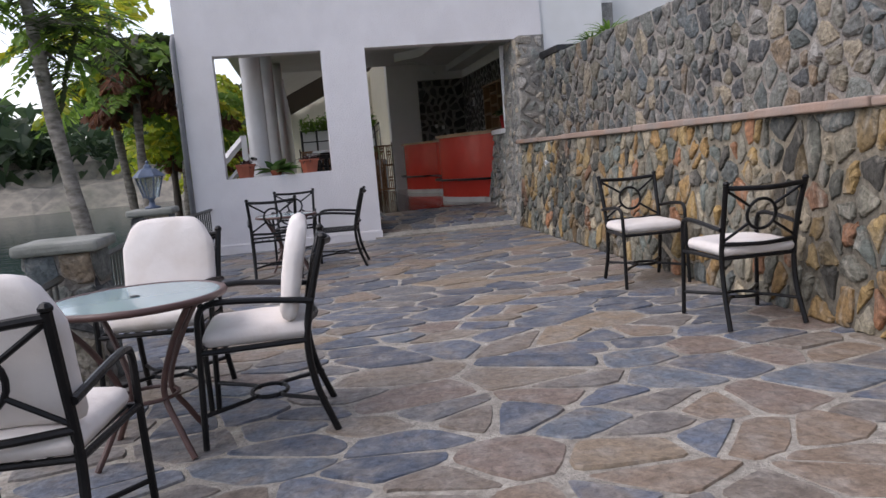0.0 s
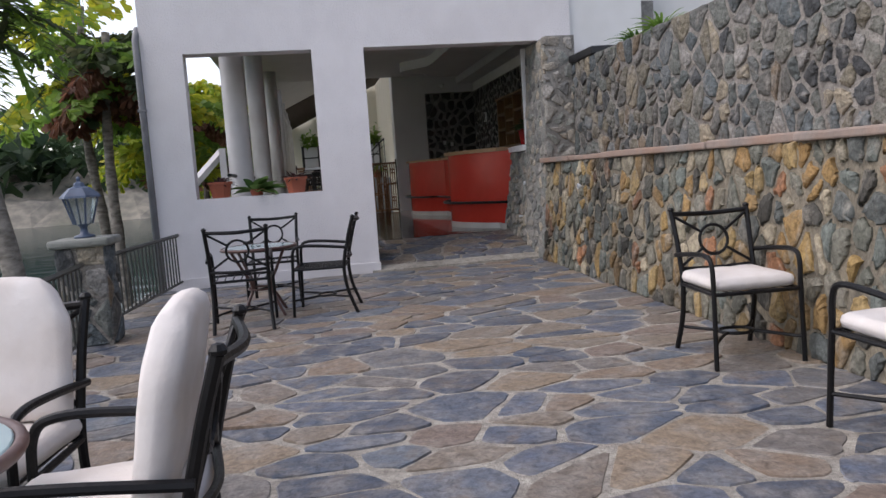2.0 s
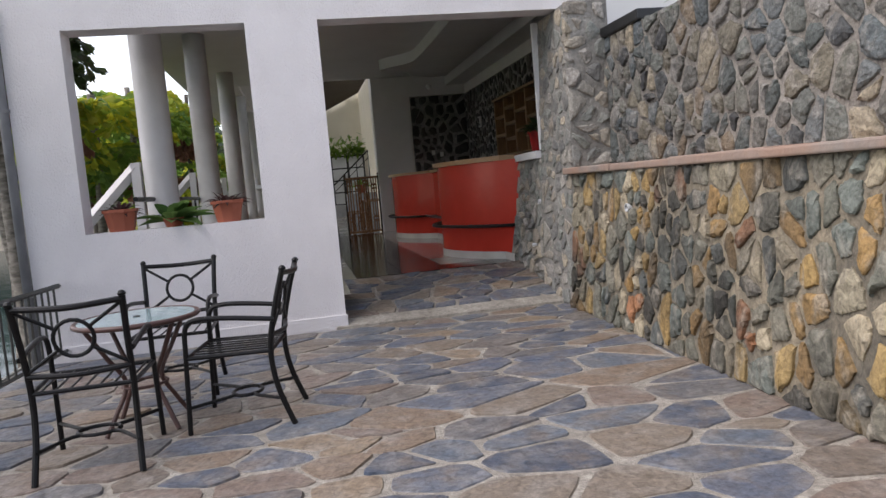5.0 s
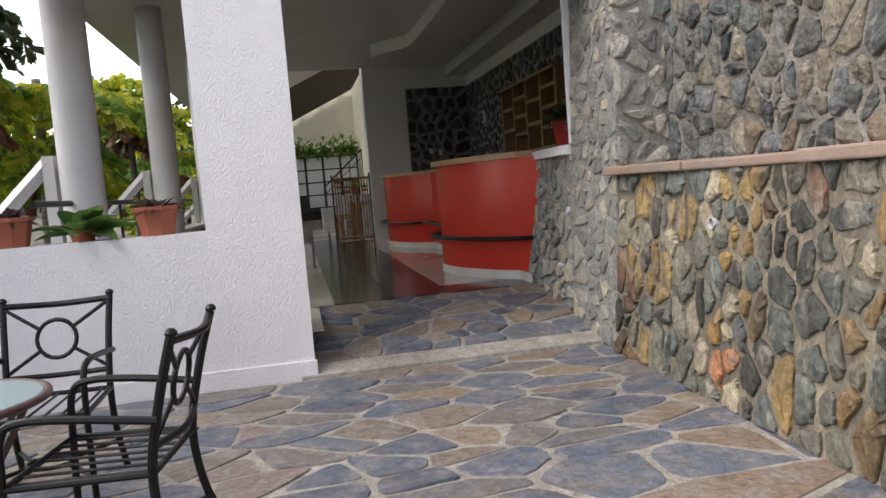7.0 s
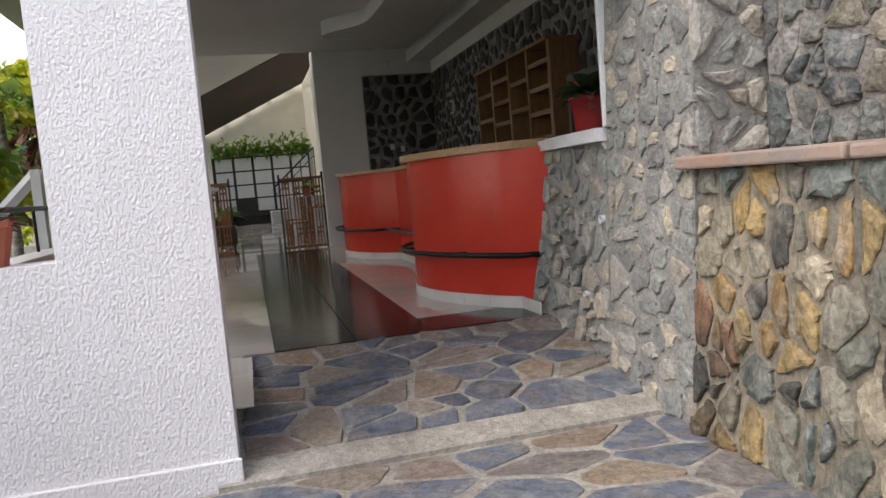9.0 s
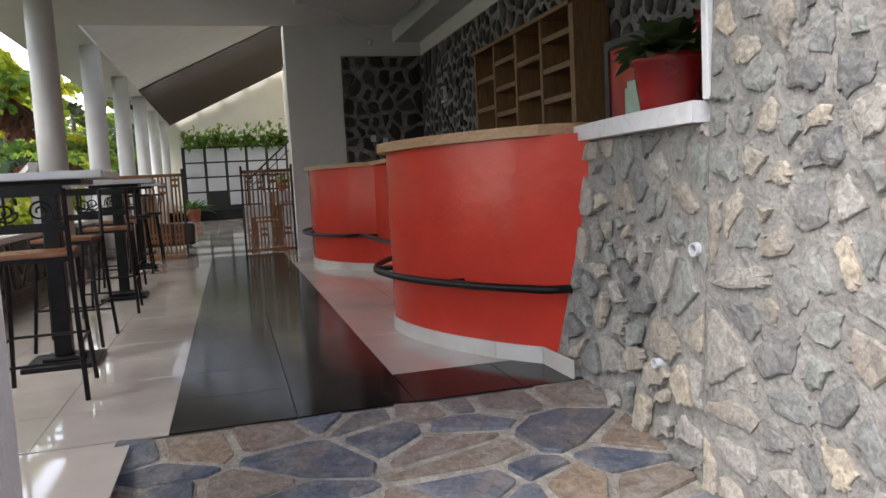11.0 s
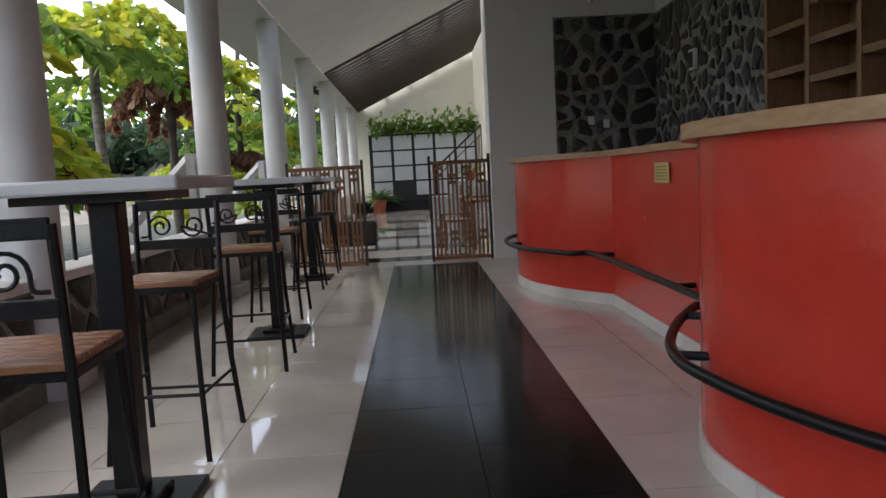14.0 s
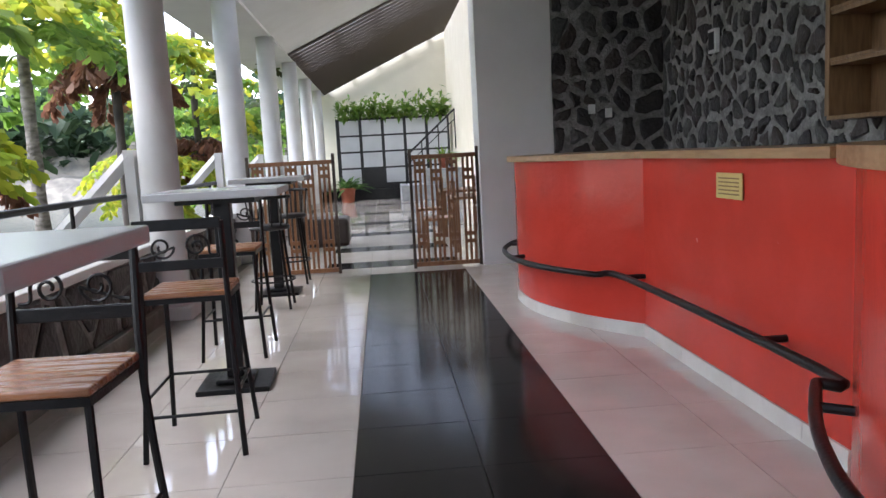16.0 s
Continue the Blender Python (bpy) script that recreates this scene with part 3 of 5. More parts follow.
bm = bmesh.new()
for y0, y1, z1, xb in ((YB + 0.02, 11.95, WZ1 - 0.004, 3.78), (11.952, 13.30, 1.46, 3.62)):
    f1 = [bm.verts.new(half_face(y, z)) for y, z in ((y0, -0.1), (y1, -0.1), (y1, z1), (y0, z1))]
    f2 = [bm.verts.new((xb, v.co.y, v.co.z)) for v in f1]
    for k in range(4):
        bm.faces.new((f1[k], f1[(k + 1) % 4], f2[(k + 1) % 4], f2[k]))
    bm.faces.new(f1)
    bm.faces.new(f2)
pier = structure("wall_pier", bm, m_piermortar, "stone pier and half wall beside the bar", "stone wall")
structure("trim_white_sill", prism([(3.285, 11.99), (3.30, 12.4), (3.345, 12.8), (3.405, 13.20), (3.70, 13.20), (3.62, 11.99)], 1.462, 1.54), m_chipped, "chipped white painted sill on the half wall", "sill")
structure("trim_white_reveal", boxes((3.325, 3.80, 11.952, 11.988, 1.541, WZ1 - 0.01), bevel=0.006), m_chipped, "white plastered edge of the stone pier", "trim")

# bar room
NY = 21.9
RX = 4.9
structure("wall_bar_end_white", boxes((2.68, 3.56, NY, NY + 0.5, FLOOR - 0.1, 3.9)), m_white, "white pillar wall at the end of the bar", "wall")
end_wall = structure("wall_bar_end_stone", boxes((3.56, RX + 0.2, NY + 0.03, NY + 0.5, FLOOR - 0.1, 3.38)), m_rockmortar, "end wall of dark rocks in grey mortar", "stone wall")
structure("wall_bar_end_top", boxes((3.56, RX + 0.2, NY, NY + 0.5, 3.38, 3.9)), m_white, "white band above the dark stone wall", "wall")
back_wall = structure("wall_bar_back", boxes((RX, RX + 0.25, 11.6, NY + 0.03, FLOOR - 0.1, 3.38)), m_rockmortar, "back wall of the bar in dark rocks and grey mortar", "stone wall")
structure("wall_bar_back_top", boxes((RX, RX + 0.25, 11.6, NY, 3.38, 3.9)), m_white, "white band above the back wall", "wall")
structure("wall_bar_south", boxes((3.86, RX, 11.45, 11.6, 0, 3.9)), m_white, "white wall closing the bar towards the terrace", "wall")
bm = boxes((-1.45, RX + 0.25, 11.68, NY + 0.02, 3.85, 4.0), (RX - 0.45, RX, 11.68, NY, 3.60, 3.85))
wave = curve3([(3.22, 16.6, 0), (3.20, 18.2, 0), (3.10, 18.8, 0), (2.70, 19.3, 0), (2.66, 19.6, 0), (2.95, 19.8, 0), (3.25, 19.95, 0), (3.45, 20.5, 0), (3.95, 20.9, 0), (4.25, 20.85, 0)], 4)
outline = [(2.3, 13.2), (3.2, 14.2)] + [(p.x, p.y) for p in wave] + [(4.25, 13.2)]
lo = [bm.verts.new((x, y, 3.66)) for x, y in outline]
hi = [bm.verts.new((x, y, 3.849)) for x, y in outline]
for i in range(len(lo)):
    bm.faces.new((lo[i], lo[(i + 1) % len(lo)], hi[(i + 1) % len(lo)], hi[i]))
bm.faces.new(lo)
structure("ceiling_bar", bm, m_shaded_ceiling, "white plaster ceiling with stepped dropped panels, greyed for the shade below", "ceiling")
edge = [(2.3, 13.2), (3.2, 14.2)] + [(p.x, p.y) for p in wave]
# thin strips added over the panel and soffit sides to look lit
bm = bmesh.new()
for (xa, ya), (xc, yc) in zip(edge, edge[1:]):
    ln = math.hypot(xc - xa, yc - ya)
    ox, oy = -(yc - ya) / ln * 0.012, (xc - xa) / ln * 0.012
    q = [(xa + ox, ya + oy), (xc + ox, yc + oy), (xc - ox * 0.2, yc - oy * 0.2), (xa - ox * 0.2, ya - oy * 0.2)]
    lo = [bm.verts.new((x, y, 3.645)) for x, y in q]
    hi = [bm.verts.new((x, y, 3.848)) for x, y in q]
    for i in range(4):
        bm.faces.new((lo[i], lo[(i + 1) % 4], hi[(i + 1) % 4], hi[i]))
    bm.faces.new(lo)
    bm.faces.new(hi)
box(bm, RX - 0.465, RX - 0.4505, 11.70, NY - 0.01, 3.59, 3.80)
structure("trim_ceiling_edge", bm, m_lit_edge, "edge of the dropped ceiling panel, whitened for the light falling on it", "trim")

# hall beyond the bar: a roof that rises away from the lake
SL = math.tan(radians(25))


def slope_z(x):
    return 3.9 + (x + 0.3) * SL


bm = bmesh.new()
lo = [bm.verts.new(p) for p in ((-0.3, NY + 0.02, slope_z(-0.3)), (4.4, NY + 0.02, slope_z(4.4)), (4.4, 29.7, slope_z(4.4)), (-0.3, 29.7, slope_z(-0.3)))]
hi = [bm.verts.new(v.co + Vector((0, 0, 0.15))) for v in lo]
for i in range(4):
    bm.faces.new((lo[i], lo[(i + 1) % 4], hi[(i + 1) % 4], hi[i]))
bm.faces.new(lo)
bm.faces.new(hi)
box(bm, -1.45, -0.3, NY + 0.02, 40.2, 3.85, 4.02)
structure("ceiling_hall", bm, m_shaded_ceiling, "white sloping ceiling over the far hall, greyed for the shade below", "ceiling")
ENDY = 40.0
bm = bmesh.new()
lo = [bm.verts.new(p) for p in ((-0.9, ENDY, 0), (4.6, ENDY, 0), (4.6, ENDY, slope_z(4.6)), (-0.9, ENDY, slope_z(-0.9)))]
hi = [bm.verts.new(v.co + Vector((0, 0.25, 0))) for v in lo]
for i in range(4):
    bm.faces.new((lo[i], lo[(i + 1) % 4], hi[(i + 1) % 4], hi[i]))
bm.faces.new(lo)
bm.faces.new(hi)
structure("wall_far_end", bm, m_cream, "cream end wall under the sloping roof", "wall")
structure("wall_far_side", boxes((4.0, 4.25, NY + 0.5, ENDY, 0, 5.9)), m_cream, "cream side wall of the far hall", "wall")

roof = thing("pergola_roof", "dark brown slatted roof sloping above the far hall", "roof")
for i in range(26):
    y = 29.75 + i * 0.4
    part("slat", bar([(-0.3, y, slope_z(-0.3) - 0.02), (4.4, y, slope_z(4.4) - 0.02)], [0.14, 0.14], sides=4, flat=0.25), m_darkwood, roof)
for i in range(6):
    x = -0.25 + i * 0.9
    part("rafter", boxes((x, x + 0.08, 29.7, ENDY, slope_z(x) + 0.03, slope_z(x) + 0.13)), m_darkwood, roof)
# lakeside parapet, columns
PX = -0.43
parapet = structure("wall_parapet", boxes((PX - 0.30, PX - 0.06, 11.7, ENDY, 0.02, 0.90)), m_rockmortar, "low dark stone parapet along the lake side", "parapet")
structure("trim_parapet_step", boxes((PX - 0.06, PX, 11.7, ENDY, FLOOR - 0.1, FLOOR + 0.13), bevel=0.01), m_cap, "cement kerb at the foot of the parapet", "kerb")
structure("trim_parapet_cap", boxes((PX - 0.36, PX - 0.03, 11.7, ENDY, 0.90, 0.965), bevel=0.012), m_white, "pale cap along the parapet", "coping")


def column(y):
    ob = thing("column", "round white painted column on a small square base", "column", pose(-0.42, y, FLOOR - 0.02), "columns along the lake side")
    part("shaft", lathe([(0.18, 0.12), (0.17, 0.2), (0.165, 3.0), (0.16, 3.60)], 28), m_column, ob, smooth=True)
    part("base", boxes((-0.24, 0.22, -0.22, 0.22, 0, 0.13), bevel=0.012), m_column, ob)
    bm = bmesh.new()
    box(bm, -0.28, -0.19, -0.06, 0.06, 0.60, 1.52)
    part("post", bm, m_column, ob)
    bm = bmesh.new()
    tube(bm, [(-0.24, 0, 1.47), (-0.95, 0, 0.76)], 0.065, 4)
    part("brace", bm, m_column, ob, "white diagonal brace")
    return ob


first = column(20.0)
for x, y in ((-0.65, 12.8), (-0.55, 16.4), (-0.42, 23.6), (-0.42, 27.2), (-0.42, 30.8), (-0.42, 34.4), (-0.42, 38.0)):
    copy_thing(first, pose(x, y, FLOOR - 0.02))
handrail = thing("handrail", "black iron handrail above the parapet", "handrail")
part("rail", bar([(-0.72, 11.75, 1.38), (-0.72, ENDY - 0.3, 1.38)], 0.025), m_iron, handrail)
for k in range(16):
    part("post", bar([(-0.72, 12.6 + 1.475 * k + 0.3, 0.90), (-0.72, 12.6 + 1.475 * k + 0.3, 1.38)], 0.016), m_iron, handrail)

# ---- bar counter ----
def counter_line(off=0.0):
    """The counter's front in plan: two bulges joined by a straight stretch."""
    pts = [(3.52, 12.99), (3.27, 13.28), (3.11, 13.48), (2.96, 13.74), (2.85, 13.98), (2.755, 14.30), (2.72, 14.72), (2.86, 15.15), (3.07, 15.53), (3.28, 15.85)]
    c1 = [(p.x, p.y) for p in curve3([(x, y, 0) for x, y in pts])]
    pts = [(3.27, 18.1), (2.98, 18.5), (2.76, 19.0), (2.69, 19.5), (2.74, 20.0), (2.95, 20.5), (3.3, 20.85)]
    c2 = [(p.x, p.y) for p in curve3([(x, y, 0) for x, y in pts])]
    line = c1 + c2
    if not off:
        return line
    out = []
    for i, (x, y) in enumerate(line):
        a, b = line[max(0, i - 1)], line[min(len(line) - 1, i + 1)]
        dx, dy = b[0] - a[0], b[1] - a[1]
        ln = math.hypot(dx, dy)
        out.append((x - dy / ln * off, y + dx / ln * off))
    return out


CT = 1.505
counter = thing("bar_counter", "curved bar counter painted glossy red with a wooden top", "bar counter")
part("body", prism(counter_line() + [(3.62, 20.85), (3.62, 12.99)], FLOOR - 0.01, CT), m_red, counter, smooth=False)
cap = counter_line(0.06)
near = [p for p in cap if p[1] < 15.9]
far = [p for p in cap if p[1] >= 15.9]
part("worktop", prism([p for p in near if p[1] > 13.22] + [(3.75, 15.9), (3.75, 13.21), (3.40, 13.21)], CT, CT + 0.058), m_counterwood, counter, "worn wooden worktop")
part("worktop", prism([(3.22, 15.92)] + far + [(3.75, 20.9), (3.75, 15.92)], CT, CT + 0.045), m_counterwood, counter, "worn wooden worktop")
skirt = [(3.236, 12.96)] + [p for p in counter_line(0.012) if p[1] > 13.275]
run = 0.0
seg = [skirt[0]]
for p, q in zip(skirt, skirt[1:]):
    d = math.hypot(q[0] - p[0], q[1] - p[1])
    parts = max(1, round(d / 0.30))
    for s in range(parts):
        a = (p[0] + (q[0] - p[0]) * s / parts, p[1] + (q[1] - p[1]) * s / parts)
        b2 = (p[0] + (q[0] - p[0]) * (s + 1) / parts, p[1] + (q[1] - p[1]) * (s + 1) / parts)
        run += math.hypot(b2[0] - a[0], b2[1] - a[1])
        seg.append(b2)
        if run > 0.28 or (s == parts - 1 and q is skirt[-1]):
            g = 0.004 / max(0.004, math.hypot(seg[1][0] - seg[0][0], seg[1][1] - seg[0][1]))
            seg[0] = (seg[0][0] + g * (seg[1][0] - seg[0][0]), seg[0][1] + g * (seg[1][1] - seg[0][1]))
            inner = [(x + 0.0115, y) for x, y in reversed(seg)]
            part("skirting_tile", prism(seg + inner, FLOOR, FLOOR + 0.092), m_skirt, counter)
            seg, run = [b2], 0.0
rail = curve3([(*p, 0.705) for p in counter_line(0.115)[8:-1:3]], 4)
k0 = max(i for i, p in enumerate(rail) if p.y < 16.0)
foot = [Vector((3.33, 13.13, 0.705)), Vector((3.20, 13.17, 0.705))] + [p for p in rail]
part("foot_rail", bar(foot, 0.022, sides=10), m_iron, counter, "black pipe foot rail", smooth=True)
for y0, ln in ((13.75, 1), (14.75, 1), (15.5, 1), (16.3, 1), (17.9, 1), (19.4, 1), (20.3, 1)):
    p = min(rail, key=lambda q: abs(q.y - y0))
    q = min(counter_line(), key=lambda c: (c[0] - p.x) ** 2 + (c[1] - p.y) ** 2)
    if 16 < y0 < 18.2:
        q = (3.28, p.y)
    part("bracket", bar([(p.x, p.y, p.z), (q[0] + 0.01, q[1], p.z)], 0.018), m_iron, counter)
notice = thing("notice", "small yellow paper notice stuck on the red counter", "notice")
part("sheet", boxes((3.262, 3.268, 16.70, 16.98, 1.30, 1.43)), m_paper, notice)
for k in range(5):
    part("text_line", boxes((3.259, 3.262, 16.73, 16.95, 1.32 + k * 0.02, 1.327 + k * 0.02)), m_ink, notice)

# ---- bar shelf, cooler, small things behind the counter ----
shelf = thing("bottle_shelf", "empty wooden bottle shelf hung on the stone wall", "shelf")
SX0, SX1, SY0, SY1, SZ0, SZ1 = 4.55, 4.87, 15.55, 18.1, 1.72, 2.72
part("back", boxes((SX1 - 0.02, SX1, SY0, SY1, SZ0, SZ1)), m_shelfwood, shelf)
part("top", boxes((SX0 - 0.03, SX1, SY0 - 0.04, SY1 + 0.04, SZ1, SZ1 + 0.04), bevel=0.005), m_shelfwood, shelf)
part("bottom", boxes((SX0, SX1, SY0, SY1, SZ0 - 0.03, SZ0), bevel=0.004), m_shelfwood, shelf)
for k in range(5):
    y = SY0 + (SY1 - SY0) * k / 4
    part("upright", boxes((SX0, SX1 - 0.02, y - 0.025, y + 0.025, SZ0, SZ1), bevel=0.004), m_shelfwood, shelf)
for k in range(4):
    y0, y1 = SY0 + (SY1 - SY0) * k / 4 + 0.026, SY0 + (SY1 - SY0) * (k + 1) / 4 - 0.026
    for z in ((2.05, 2.38) if k % 2 else (1.95, 2.22, 2.5)):
        part("board", boxes((SX0 + 0.01, SX1 - 0.021, y0, y1, z, z + 0.025)), m_shelfwood, shelf)
        part("lip", boxes((SX0 + 0.005, SX0 + 0.02, y0, y1, z + 0.026, z + 0.05)), m_shelfwood, shelf)
part("side", boxes((SX0 - 0.02, SX1, SY0 - 0.10, SY0 - 0.026, SZ0 - 0.03, SZ1), bevel=0.004), m_shelfwood, shelf)

cooler = thing("drinks_cooler", "red drinks cooler with a printed bottle picture", "cooler")
part("body", boxes((4.15, 4.85, 13.2, 14.2, FLOOR, 2.15), bevel=0.02), m_coolred, cooler)
part("frame", boxes((4.135, 4.149, 13.2, 14.2, 0.32, 0.40), (4.135, 4.149, 13.2, 14.2, 2.09, 2.15), (4.135, 4.149, 14.15, 14.2, 0.4, 2.09)), m_black, cooler)
part("picture", boxes((4.144, 4.1495, 13.77, 13.96, 1.50, 1.82), (4.144, 4.1495, 13.80, 13.93, 1.82, 1.86)), m_bottle, cooler, "green bottle picture")


def pot(name, label, cat, r0, r1, h, m, mat, sides=24, group=""):
    ob = thing(name, label, cat, m, group)
    part("pot", lathe([(r0, 0), (r0 * 1.02, 0.01), (r1, h * 0.85), (r1 * 1.1, h * 0.86), (r1 * 1.1, h), (r1 * 0.95, h), (r1 * 0.92, h * 0.9)], sides), mat, ob, smooth=sides > 8)
    return ob


def blades(parent, n, base, length, width, mat, seed, spread=1.0, name="leaves"):
    rnd = random.Random(seed)
    v, f = [], []
    for k in range(n):
        a = rnd.uniform(0, 2 * math.pi)
        e = rnd.uniform(0.2, 1.2)
        d = Vector((math.cos(a) * math.cos(e) * spread, math.sin(a) * math.cos(e) * spread, math.sin(e))).normalized()
        ln = length * rnd.uniform(0.6, 1.15)
        c = Vector(base) + Vector((math.cos(a), math.sin(a), 0)) * rnd.uniform(0, 0.05)
        side = d.cross(Vector((0, 0, 1))).normalized()
        k0 = len(v)
        steps = 5
        for s in range(steps + 1):
            t = s / steps
            q = c + d * ln * t + Vector((0, 0, -0.45 * ln * t * t))
            w = width * math.sin(math.pi * min(0.97, 0.08 + 0.92 * t)) * 0.5
            v += [q - side * w, q + Vector((0, 0, -w * 0.4)), q + side * w]
        for s in range(steps):
            i = k0 + 3 * s
            f += [(i, i + 1, i + 4, i + 3), (i + 1, i + 2, i + 5, i + 4)]
    return mesh_part(name, v, f, mat, parent)


p = pot("potted_plant", "dark green houseplant in a red pot on the bar sill", "plant", 0.12, 0.15, 0.25, pose(3.56, 12.56, 1.541), m_coolred)
blades(p, 60, (0, 0, 0.27), 0.27, 0.11, m_leaf_dark, 3)

switch = thing("light_switches", "two white switch plates on the dark stone wall", "switch")
for k, (x, z) in enumerate(((3.98, 1.98), (4.18, 1.93))):
    part("plate", boxes((x, x + 0.08, NY - 0.03, NY - 0.005, z, z + 0.11), bevel=0.004), m_switch, switch)
box1 = thing("wall_box", "small grey and black box on the stone wall", "box")
part("case", boxes((RX - 0.07, RX - 0.02, 20.4, 20.56, 2.45, 2.68), bevel=0.006), m_switch, box1)
part("front", boxes((RX - 0.075, RX - 0.0705, 20.42, 20.54, 2.48, 2.65)), m_black, box1)
cctv = thing("security_camera", "small white dome camera under the ceiling", "camera")
part("dome", lathe([(0.06, 0), (0.06, -0.03), (0.05, -0.06), (0.03, -0.085), (0.01, -0.095)], 16, (4.0, NY - 0.25, 3.58 - 0.0)), m_switch, cctv, smooth=True)
part("bracket", boxes((3.97, 4.03, NY - 0.25, NY - 0.001, 3.575, 3.60)), m_switch, cctv)
tray = thing("serving_tray", "black tray lying on the bar counter", "tray")
part("base", boxes((3.34, 3.62, 15.0, 15.5, CT + 0.059, CT + 0.068), bevel=0.003), m_black, tray)
part("rim", boxes((3.34, 3.62, 14.98, 15.0, CT + 0.06, CT + 0.10), (3.34, 3.62, 15.5, 15.52, CT + 0.06, CT + 0.10), (3.32, 3.34, 14.98, 15.52, CT + 0.06, CT + 0.10), (3.62, 3.64, 14.98, 15.52, CT + 0.06, CT + 0.10)), m_black, tray)

# ---- bar tables and stools ----
def bar_table(m):
    ob = thing("bar_table", "tall pedestal bar table with a grey square top", "table", m, "bar tables along the lake side")
    part("tabletop", boxes((-0.36, 0.36, -0.36, 0.36, 1.14, 1.185), bevel=0.008), m_tabletop, ob, "grey laminate top")
    part("underframe", boxes((-0.22, 0.22, -0.22, 0.22, 1.11, 1.139)), m_iron, ob)
    part("pedestal", boxes((-0.05, 0.05, -0.05, 0.05, 0.06, 1.11), bevel=0.008), m_iron, ob)
    bm = bmesh.new()
    box(bm, -0.21, 0.21, -0.21, 0.21, 0, 0.03, bevel=0.006)
    box(bm, -0.11, 0.11, -0.11, 0.11, 0.03, 0.06, bevel=0.01)
    part("base", bm, m_iron, ob)
    return ob


def spiral(c, r, turns, hand, n=26):
    out = []
    for k in range(n):
        t = k / (n - 1)
        a = hand * turns * 2 * math.pi * t
        out.append((c[0] + hand * 0 + r * (1 - 0.8 * t) * math.cos(a), c[1], c[2] + r * (1 - 0.8 * t) * math.sin(a)))
    return out


def bar_stool(m):
    """Faces +y."""
    ob = thing("bar_stool", "black iron bar stool with varnished slatted seat and scrolled back", "stool", m, "bar stools")
    for k in range(6):
        y = -0.16 + k * 0.064
        part("seat_slat", boxes((-0.19, 0.19, y - 0.027, y + 0.027, 0.735, 0.76), bevel=0.006), m_wood, ob)
    part("seat_frame", boxes((-0.18, 0.18, -0.18, -0.16, 0.71, 0.734), (-0.18, 0.18, 0.17, 0.19, 0.71, 0.734), (-0.19, -0.17, -0.18, 0.19, 0.71, 0.734), (0.17, 0.19, -0.18, 0.19, 0.71, 0.734)), m_iron, ob)
    for s in (-1, 1):
        part("leg", bar(curve3([(s * 0.175, 0.17, 0.72), (s * 0.185, 0.19, 0.4), (s * 0.21, 0.235, 0)]), 0.0125), m_iron, ob)
        part("back_post", bar(curve3([(s * 0.22, -0.26, 0), (s * 0.20, -0.205, 0.4), (s * 0.19, -0.185, 0.75), (s * 0.19, -0.215, 1.08)]), 0.0135), m_iron, ob)
        part("side_bar", bar([(s * 0.20, -0.225, 0.28), (s * 0.195, 0.205, 0.28)], 0.008), m_iron, ob)
        part("scroll", bar(spiral((s * 0.075, -0.205, 0.97), 0.055, 1.6, s), 0.006, sides=6), m_iron, ob)
        part("scroll_arm", bar(curve3([(s * 0.075 + 0.055, -0.205, 0.97), (s * 0.075 + s * 0.06, -0.205, 0.93), (s * 0.17, -0.203, 0.925)]), 0.006, sides=6), m_iron, ob)
    part("front_bar", bar([(-0.195, 0.21, 0.28), (0.195, 0.21, 0.28)], 0.008), m_iron, ob)
    part("rear_bar", bar([(-0.2, -0.225, 0.20), (0.2, -0.225, 0.20)], 0.008), m_iron, ob)
    part("top_rail", boxes((-0.19, 0.19, -0.228, -0.210, 1.045, 1.095), bevel=0.004), m_iron, ob)
    part("lower_rail", boxes((-0.19, 0.19, -0.212, -0.194, 0.865, 0.91), bevel=0.004), m_iron, ob)
    return ob


t0 = bar_table(pose(0.60, 14.70, FLOOR, 0, 0, 0))
copy_thing(t0, pose(0.58, 17.70, FLOOR, 0, 0, 2))
copy_thing(t0, pose(0.42, 20.85, FLOOR))
s0 = bar_stool(pose(0.66, 13.95, FLOOR, 0, 0, 3))
for x, y, a in ((0.55, 15.36, 178), (0.60, 16.80, 2), (0.45, 18.50, 181)):
    copy_thing(s0, pose(x, y, FLOOR, 0, 0, a))


def round_stool(m):
    ob = thing("round_bar_stool", "black round bar stool with a low curved back", "stool", m, "round bar stools")
    part("seat", lathe([(0.15, 0.72), (0.18, 0.725), (0.185, 0.75), (0.17, 0.765)], 20), m_black, ob, smooth=True)
    for k in range(4):
        a = math.pi / 4 + k * math.pi / 2
        part("leg", bar([(0.14 * math.cos(a), 0.14 * math.sin(a), 0.72), (0.22 * math.cos(a), 0.22 * math.sin(a), 0)], 0.013), m_iron, ob)
    part("foot_ring", bar(ring((0, 0, 0.26), 0.195, "z"), 0.009, closed=True), m_iron, ob)
    arc = [(0.2 * math.cos(a), 0.2 * math.sin(a), 1.02) for a in [math.pi + math.pi * k / 12 for k in range(13)]]
    part("back_rail", bar(arc, 0.016), m_iron, ob)
    for k in range(1, 12, 2):
        a = math.pi + math.pi * k / 12
        part("spindle", bar([(0.165 * math.cos(a), 0.165 * math.sin(a), 0.75), (0.2 * math.cos(a), 0.2 * math.sin(a), 1.02)], 0.007), m_iron, ob)
    return ob


r0 = round_stool(pose(0.48, 20.1, FLOOR))
